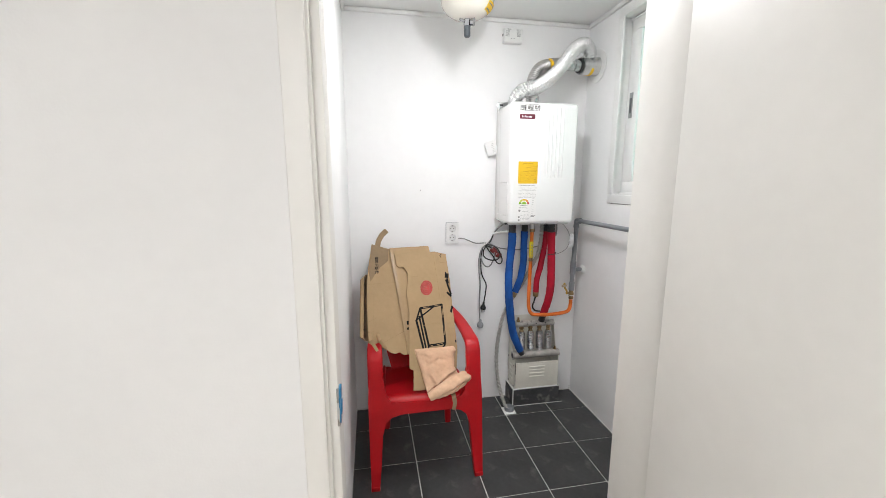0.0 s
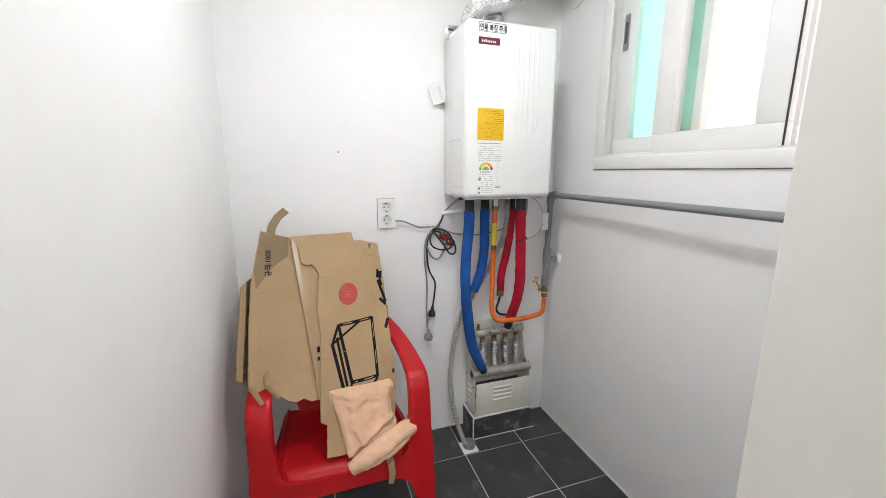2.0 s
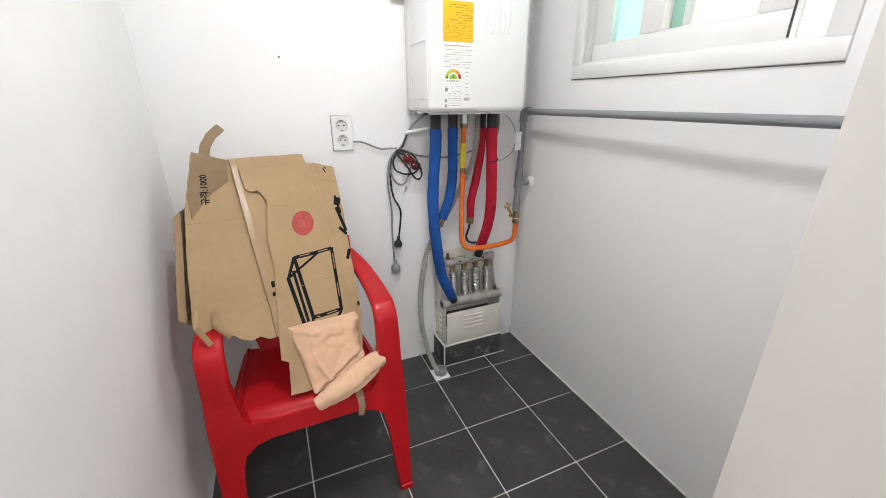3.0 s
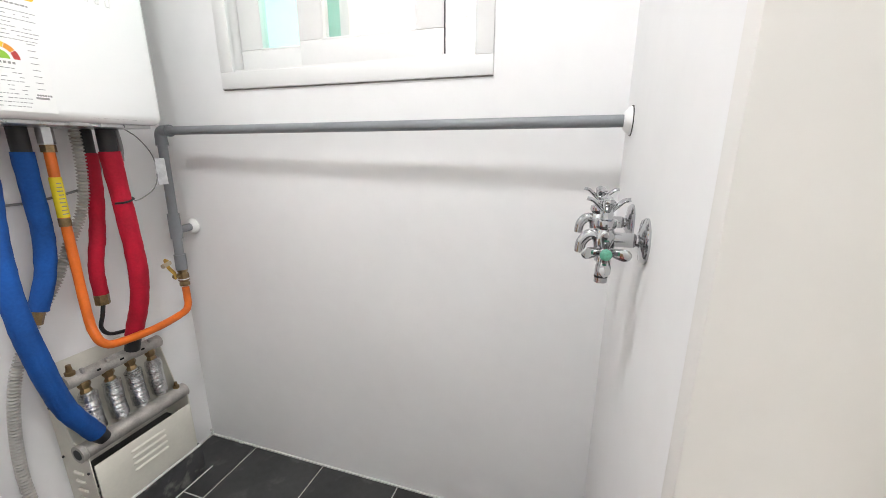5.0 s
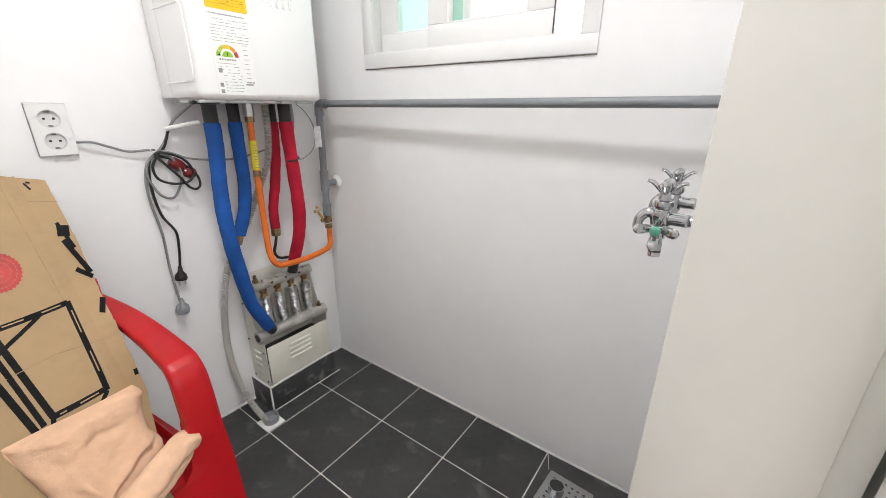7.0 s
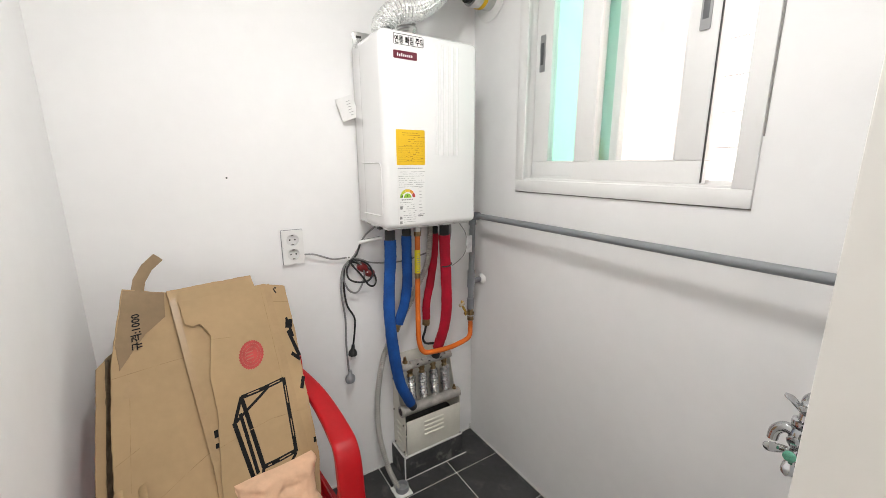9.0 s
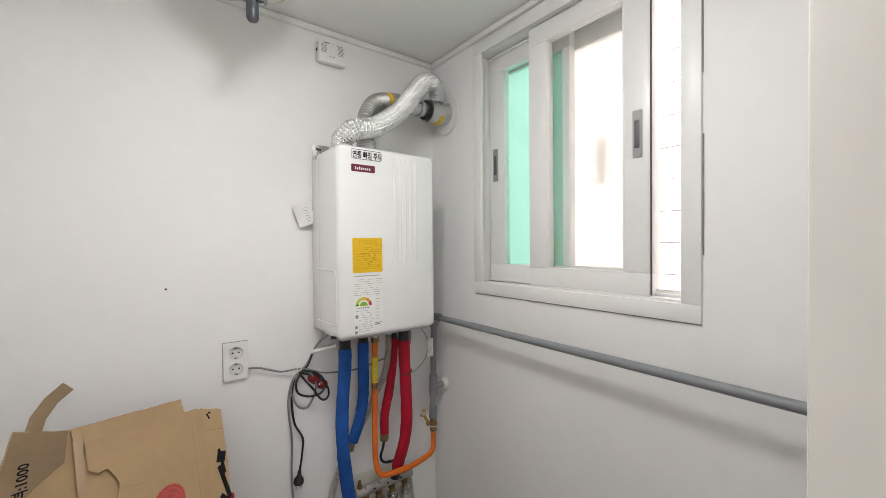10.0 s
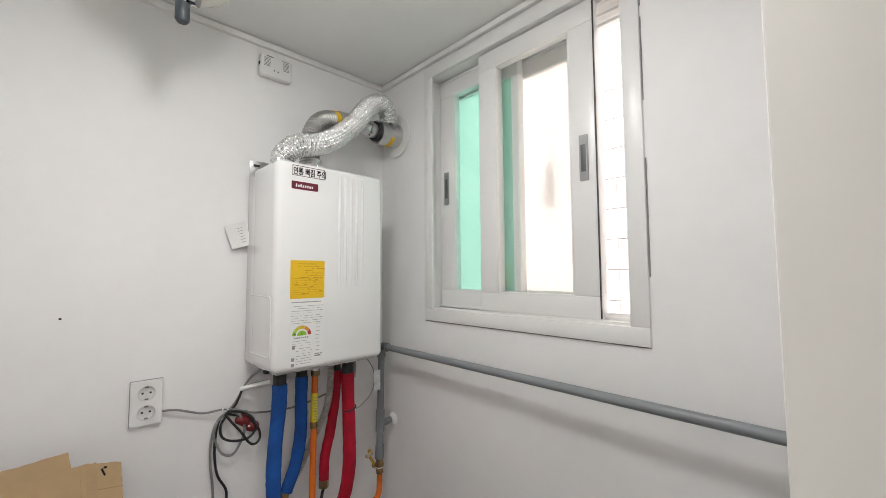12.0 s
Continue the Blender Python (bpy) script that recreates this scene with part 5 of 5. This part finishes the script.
for a, q in (((0.128, 0.716), (0.165, 0.655)), ((0.168, 0.702), (0.208, 0.652))):
    run = [A1(a[0] + (q[0] - a[0]) * k, a[1] + (q[1] - a[1]) * k, 0.006) + Vector((0, -0.058 * min(1.0, k * 4), 0)) for k in (0.0, 0.25, 0.6, 1.0)]
    part("torn_tab", sweep(run, lambda s, z: (0.010 - 0.003 * s, 0.0018), 8, flat=(0.86, 0, 0.5)), CARD, c1, "torn tab hanging over the chair arm")
part("lettering", letters("규격:1000", 0.024, lambda s, t, d: A1(0.1840 - t, 0.955 + s * 0.84 + t * 0.1, 0.0068 + d), thick=0.0004), INK, c1, "black printed lettering")
A0 = lean(2.592, 1.07, 0.78, 0.27, 0.60, 0.002)
c0 = thing("cardboard_sheet", (0.1, 2.3, 0.6), "edge of a folded cardboard sheet behind another, gap darkened for shade", "cardboard", "flattened cardboard")
# Set-back sheet in darker card; part of the gap's shade is coloured in.
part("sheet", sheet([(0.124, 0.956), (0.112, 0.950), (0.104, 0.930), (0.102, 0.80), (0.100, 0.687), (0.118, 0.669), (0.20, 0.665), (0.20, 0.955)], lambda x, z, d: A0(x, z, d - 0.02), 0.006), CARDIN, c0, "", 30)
part("outer_flap", sheet([(0.106, 0.944), (0.090, 0.932), (0.086, 0.80), (0.084, 0.690), (0.100, 0.680), (0.104, 0.800)], A0, 0.005), CARD, c0, "", 30)
# Dark brown strip puts the shade between the layers into the colour.
part("shaded_corrugation", sweep([A0(0.113, 0.945, -0.008), A0(0.111, 0.81, -0.008), A0(0.110, 0.685, -0.008)], lambda q, a: (0.006, 0.004), 8), mat("shaded_core_brown", (0.14, 0.10, 0.062), 0.9, vary=0.3, scale=60), c0, "corrugated core between the layers, coloured dark for shade")
A3 = lean(2.075, 0.44, 0.72, 0.336, 0.30, 0.002)
c3 = thing("cardboard_sheet", (0.4, 2.2, 0.6), "folded cardboard layer showing behind the printed sheet", "cardboard", "flattened cardboard")
part("sheet", sheet([(0.250, 1.074), (0.350, 1.074), (0.482, 1.070), (0.490, 1.030), (0.50, 0.90), (0.45, 0.66), (0.335, 0.572), (0.316, 0.590), (0.312, 0.650), (0.292, 0.850)], A3, 0.006), CARD, c3, "", 30)
part("fold_tape", strip((0.262, 1.05), (0.318, 0.66), 0.016, A3, 0.0068), TAPE, c3, "glossy tape along the fold")
bm = strip((0.322, 0.715), (0.332, 0.715), 0.016, A3, 0.0072)
merge(bm, strip((0.322, 0.690), (0.333, 0.690), 0.010, A3, 0.0072))
part("print_bars", bm, INK, c3)
A2 = lean(2.060, 0.44, 0.72, 0.336, 0.30, 0.0035)
c2 = thing("cardboard_sheet", (0.45, 2.1, 0.45), "brown cardboard printed with a red seal and a frame", "cardboard", "flattened cardboard")
part("sheet", sheet([(0.276, 1.045), (0.400, 1.042), (0.517, 1.040), (0.585, 1.020), (0.590, 0.88), (0.586, 0.735), (0.585, 0.567), (0.560, 0.461), (0.450, 0.434), (0.388, 0.438), (0.334, 0.444), (0.341, 0.522), (0.321, 0.534), (0.326, 0.617), (0.338, 0.764), (0.331, 0.845), (0.346, 0.943), (0.337, 0.960), (0.322, 0.979), (0.304, 0.976), (0.287, 0.987)], A2), CARD, c2, "", 30)
for a, q in (((0.334, 0.690), (0.470, 0.700)), ((0.470, 0.700), (0.584, 0.684)), ((0.336, 0.935), (0.400, 0.925)), ((0.345, 0.560), (0.43, 0.575)), ((0.530, 0.985), (0.588, 0.972)), ((0.505, 1.03), (0.530, 0.60))):
    part("crease", strip(a, q, 0.0014, A2, 0.0046), CREASE, c2)
part("cross_tape", strip((0.552, 0.700), (0.586, 0.697), 0.030, A2, 0.0052), TAPE, c2)
part("side_tape", strip((0.525, 1.036), (0.548, 0.58), 0.020, A2, 0.0046), TAPE, c2, "glossy brown tape strip")
bm = bmesh.new()
N = 60
cv = bm.verts.new(A2(0.445, 0.866, 0.0047))
rim = []
for k in range(N):
    a, r = 2 * math.pi * k / N, 0.034 + 0.0022 * (k % 2)
    rim.append(bm.verts.new(A2(0.445 + r * math.cos(a), 0.866 + r * math.sin(a), 0.0047)))
for k in range(N):
    bm.faces.new((cv, rim[k], rim[(k + 1) % N]))
seal = part("seal", bm, REDINK, c2, "red printed seal with a toothed rim")
bm = bmesh.new()
for r in (0.0275, 0.0185):
    for k in range(28):
        a, b = 2 * math.pi * k / 28, 2 * math.pi * (k + 0.62) / 28
        merge(bm, strip((0.445 + r * math.cos(a), 0.866 + r * math.sin(a)), (0.445 + r * math.cos(b), 0.866 + r * math.sin(b)), 0.0022, A2, 0.0052))
for dz in (-0.008, 0.0, 0.008):
    merge(bm, strip((0.430, 0.866 + dz), (0.450, 0.866 + dz), 0.003, A2, 0.0052))
part("seal_print", bm, mat("pale_red_print", (0.42, 0.12, 0.085), 0.7), seal)
bm = bmesh.new()
for a, b, w in (((0.400, 0.775), (0.524, 0.776), 0.010), ((0.524, 0.778), (0.520, 0.603), 0.011), ((0.520, 0.607), (0.429, 0.608), 0.010), ((0.429, 0.608), (0.400, 0.775), 0.011),
                ((0.400, 0.777), (0.373, 0.721), 0.009), ((0.373, 0.726), (0.401, 0.593), 0.011), ((0.373, 0.723), (0.478, 0.775), 0.007), ((0.391, 0.740), (0.413, 0.601), 0.009),
                ((0.520, 0.603), (0.494, 0.581), 0.008), ((0.429, 0.608), (0.420, 0.581), 0.008)):
    merge(bm, strip(a, b, w, A2, 0.0047))
drawing = part("frame_print", bm, INK, c2, "black printed picture of a frame")
for a, b in (((0.417, 0.776), (0.450, 0.776)), ((0.478, 0.776), (0.511, 0.776)), ((0.524, 0.760), (0.523, 0.716)), ((0.522, 0.680), (0.521, 0.641)), ((0.505, 0.607), (0.472, 0.607)), ((0.450, 0.607), (0.439, 0.607))):
    part("print_highlight", strip(a, b, 0.0022, A2, 0.0052), CARD, drawing)
for a, q, w in (((0.562, 0.914), (0.584, 0.908), 0.024), ((0.566, 0.893), (0.587, 0.815), 0.011), ((0.564, 0.830), (0.587, 0.806), 0.010), ((0.568, 0.930), (0.579, 0.872), 0.008), ((0.574, 0.750), (0.584, 0.745), 0.030), ((0.576, 0.606), (0.584, 0.605), 0.012), ((0.545, 1.020), (0.552, 1.005), 0.004), ((0.549, 1.021), (0.556, 1.019), 0.004)):
    part("edge_mark", strip(a, q, w, A2, 0.0049), INK, c2, "black print running over the fold")
part("hanging_tab", sweep([(0.520, 2.052, 0.446), (0.522, 2.000, 0.428), (0.524, 1.990, 0.405), (0.517, 1.985, 0.375)], lambda s, a: (0.012 - 0.003 * s, 0.0018), 8, flat=(1, 0, 0)), CARDIN, c2, "bent tab over the seat edge")

# ---- towel ----
tw = thing("towel", (0.47, 2.06, 0.44), "crumpled peach terry towel draped over cardboard and seat", "towel")
ROWS_T = [(0.00, 0.352, 0.604, 0.562, 0.588), (0.10, 0.352, 0.592, 0.572, 0.574), (0.35, 0.366, 0.550, 0.558, 0.538), (0.55, 0.378, 0.510, 0.553, 0.506), (0.75, 0.386, 0.470, 0.566, 0.482), (0.90, 0.394, 0.446, 0.562, 0.466), (1.00, 0.400, 0.430, 0.545, 0.452)]


def towel(u, v, d):
    for a, b in zip(ROWS_T, ROWS_T[1:]):
        if a[0] <= v <= b[0] + 1e-9:
            k = (v - a[0]) / (b[0] - a[0])
            xl, zl, xr, zr = [a[i] + (b[i] - a[i]) * k for i in (1, 2, 3, 4)]
            break
    x, z = xl + (xr - xl) * u, zl + (zr - zl) * u
    n = Vector((u * 3.1, v * 3.7, 1.7))
    f = 0.010 * noise.noise(n * 1.1) + 0.0050 * noise.noise(n * 2.4 + Vector((4, 1, 0))) + 0.0016 * noise.noise(n * 9)
    ridge = 0.24 + 0.10 * v + 0.03 * math.sin(v * 9)
    f += 0.010 * math.exp(-((u - ridge) / 0.07) ** 2) * (0.5 + v) - 0.012 * max(0.0, ridge - u) / ridge
    f -= 0.006 * math.exp(-((u - 0.62 + 0.3 * v) / 0.07) ** 2) * max(0.0, 1 - v / 0.6) + 0.005 * math.exp(-((v - 0.30 - 0.3 * (u - 0.5) ** 2) / 0.04) ** 2) * math.exp(-((u - 0.65) / 0.15) ** 2)
    for c, k, w in ((0.90, 0.34, 0.045),):
        f += 0.011 * math.exp(-((v - c + k * (u - 0.1)) / w) ** 2) - 0.009 * math.exp(-((v - c - 0.055 + k * (u - 0.1)) / w) ** 2)
    edge = min(u, 1 - u, v * 0.9, (1 - v)) / 0.09
    puff = 0.017 * math.sqrt(max(0.0, min(1, edge)))
    p = A2(x, max(z, 0.40), 0.006)
    p.y -= (0.012 + puff + f + 0.030 * max(0, v - 0.55)) * d
    return p


bm = bmesh.new()
NU, NV = 44, 44
fa = [[bm.verts.new(towel(i / NU, j / NV, 1.0)) for i in range(NU + 1)] for j in range(NV + 1)]
fb = [[bm.verts.new(towel(i / NU, j / NV, 0.05)) for i in range(NU + 1)] for j in range(NV + 1)]
for j in range(NV):
    for i in range(NU):
        bm.faces.new((fa[j][i], fa[j][i + 1], fa[j + 1][i + 1], fa[j + 1][i]))
        bm.faces.new((fb[j + 1][i], fb[j + 1][i + 1], fb[j][i + 1], fb[j][i]))
for i in range(NU):
    bm.faces.new((fa[0][i + 1], fa[0][i], fb[0][i], fb[0][i + 1]))
    bm.faces.new((fa[NV][i], fa[NV][i + 1], fb[NV][i + 1], fb[NV][i]))
for j in range(NV):
    bm.faces.new((fa[j][0], fa[j + 1][0], fb[j + 1][0], fb[j][0]))
    bm.faces.new((fa[j + 1][NU], fa[j][NU], fb[j][NU], fb[j + 1][NU]))
part("cloth", bm, TERRY, tw, "", 80)
roll = spline([(0.400, 2.000, 0.446), (0.440, 2.002, 0.464), (0.495, 2.015, 0.484), (0.545, 2.035, 0.498), (0.580, 2.052, 0.505), (0.602, 2.066, 0.496)], 9)
part("rolled_edge", sweep(roll, lambda s, a: (0.014 + 0.015 * math.sin(min(1, s * 1.25 + 0.12) * 2.2), 0.020 + 0.004 * math.sin(s * 7)), 20, rough=0.0035), TERRY, tw, "rolled hem of the towel", 80)
roll = spline([(0.406, 1.998, 0.434), (0.460, 2.004, 0.446), (0.520, 2.02, 0.456), (0.570, 2.04, 0.466), (0.594, 2.06, 0.478)], 9)
part("lower_fold", sweep(roll, lambda s, a: (0.008 + 0.006 * math.sin(s * 3.1), 0.013), 18, rough=0.004), TERRY, tw, "lower fold of the towel", 80)

# ---- small marks on the walls ----
random.seed(11)
bm = bmesh.new()
for k in range(16):
    t = random.random() ** 2 * 0.22
    x, y, z = (XR - 0.004 - t * 0.9, YB - 0.004, 0.004) if k % 2 else (XR - 0.004, YB - 0.004 - t * 1.6, 0.004)
    if k % 5 == 0:
        x, y, z = XR - 0.005, YB - 0.005, 0.01 + 0.03 * random.random()
    r = random.uniform(0.003, 0.008)
    box((x - r, y - r, z - 0.004), (x + r * 0.4, y + r * 0.4, z + r * 0.7), r * 0.35, 1, bm)
lumps = setting("trim_plaster", bm, CAULK, "crumbs of white plaster along the floor corner", "plaster")

solo("nail_hole", cyl((0.455, YB - 0.0012, 1.397), (0.455, YB + 0.002, 1.397), 0.0032, seg=10), DARK, "tiny dark nail hole in the white wall", "nail hole")
bm = bmesh.new()
for z, h in ((0.952, 0.008), (0.88, 0.006), (0.80, 0.010)):
    box((0.8462, YF, z), (0.8472, YF + 0.0012, z + h), bm=bm)
setting("trim_marks", bm, DARK, "small dark chips along the door casing", "wear")

# ---- floor tiles ----
xs = [XL, 0.352, 0.653, 0.954, 1.256, XR]
yr = [YF - 0.002, 1.537, 1.839, 2.143, 2.452, YB]
floor = bpy.data.objects["floor"]
ORIGIN["floor"] = Vector((0, 0, 0))
shapes = {}
J = 0.0026
for i in range(5):
    for j in range(5):
        w, h = xs[i + 1] - xs[i] - 2 * J, yr[j + 1] - yr[j] - 2 * J
        key = (round(w, 3), round(h, 3))
        if key not in shapes:
            tb = box((-w / 2, -h / 2, -0.006), (w / 2, h / 2, 0.0), 0.0012, 1)
            me = bpy.data.meshes.new("tile")
            tb.to_mesh(me)
            tb.free()
            me.materials.append(TILE)
            shapes[key] = me
        o = new("tile", shapes[key])
        o.parent = floor
        o.location = ((xs[i] + xs[i + 1]) / 2, (yr[j] + yr[j + 1]) / 2, 0.0003 * ((i * 7 + j * 3) % 3))

# ---- facade tiles across the gap ----
fw, fh = 0.30, 0.205
tb = box((-0.004, -fw / 2 + 0.003, -fh / 2 + 0.003), (0.004, fw / 2 - 0.003, fh / 2 - 0.003), 0.0015, 1)
ft = bpy.data.meshes.new("tile")
tb.to_mesh(ft)
tb.free()
ft.materials.append(OUTWALL)
for i in range(13):
    for j in range(16):
        o = new("tile", ft)
        o.parent = back_facade
        o.location = (3.097, 0.9 + fw * i, 0.4 + fh * j)
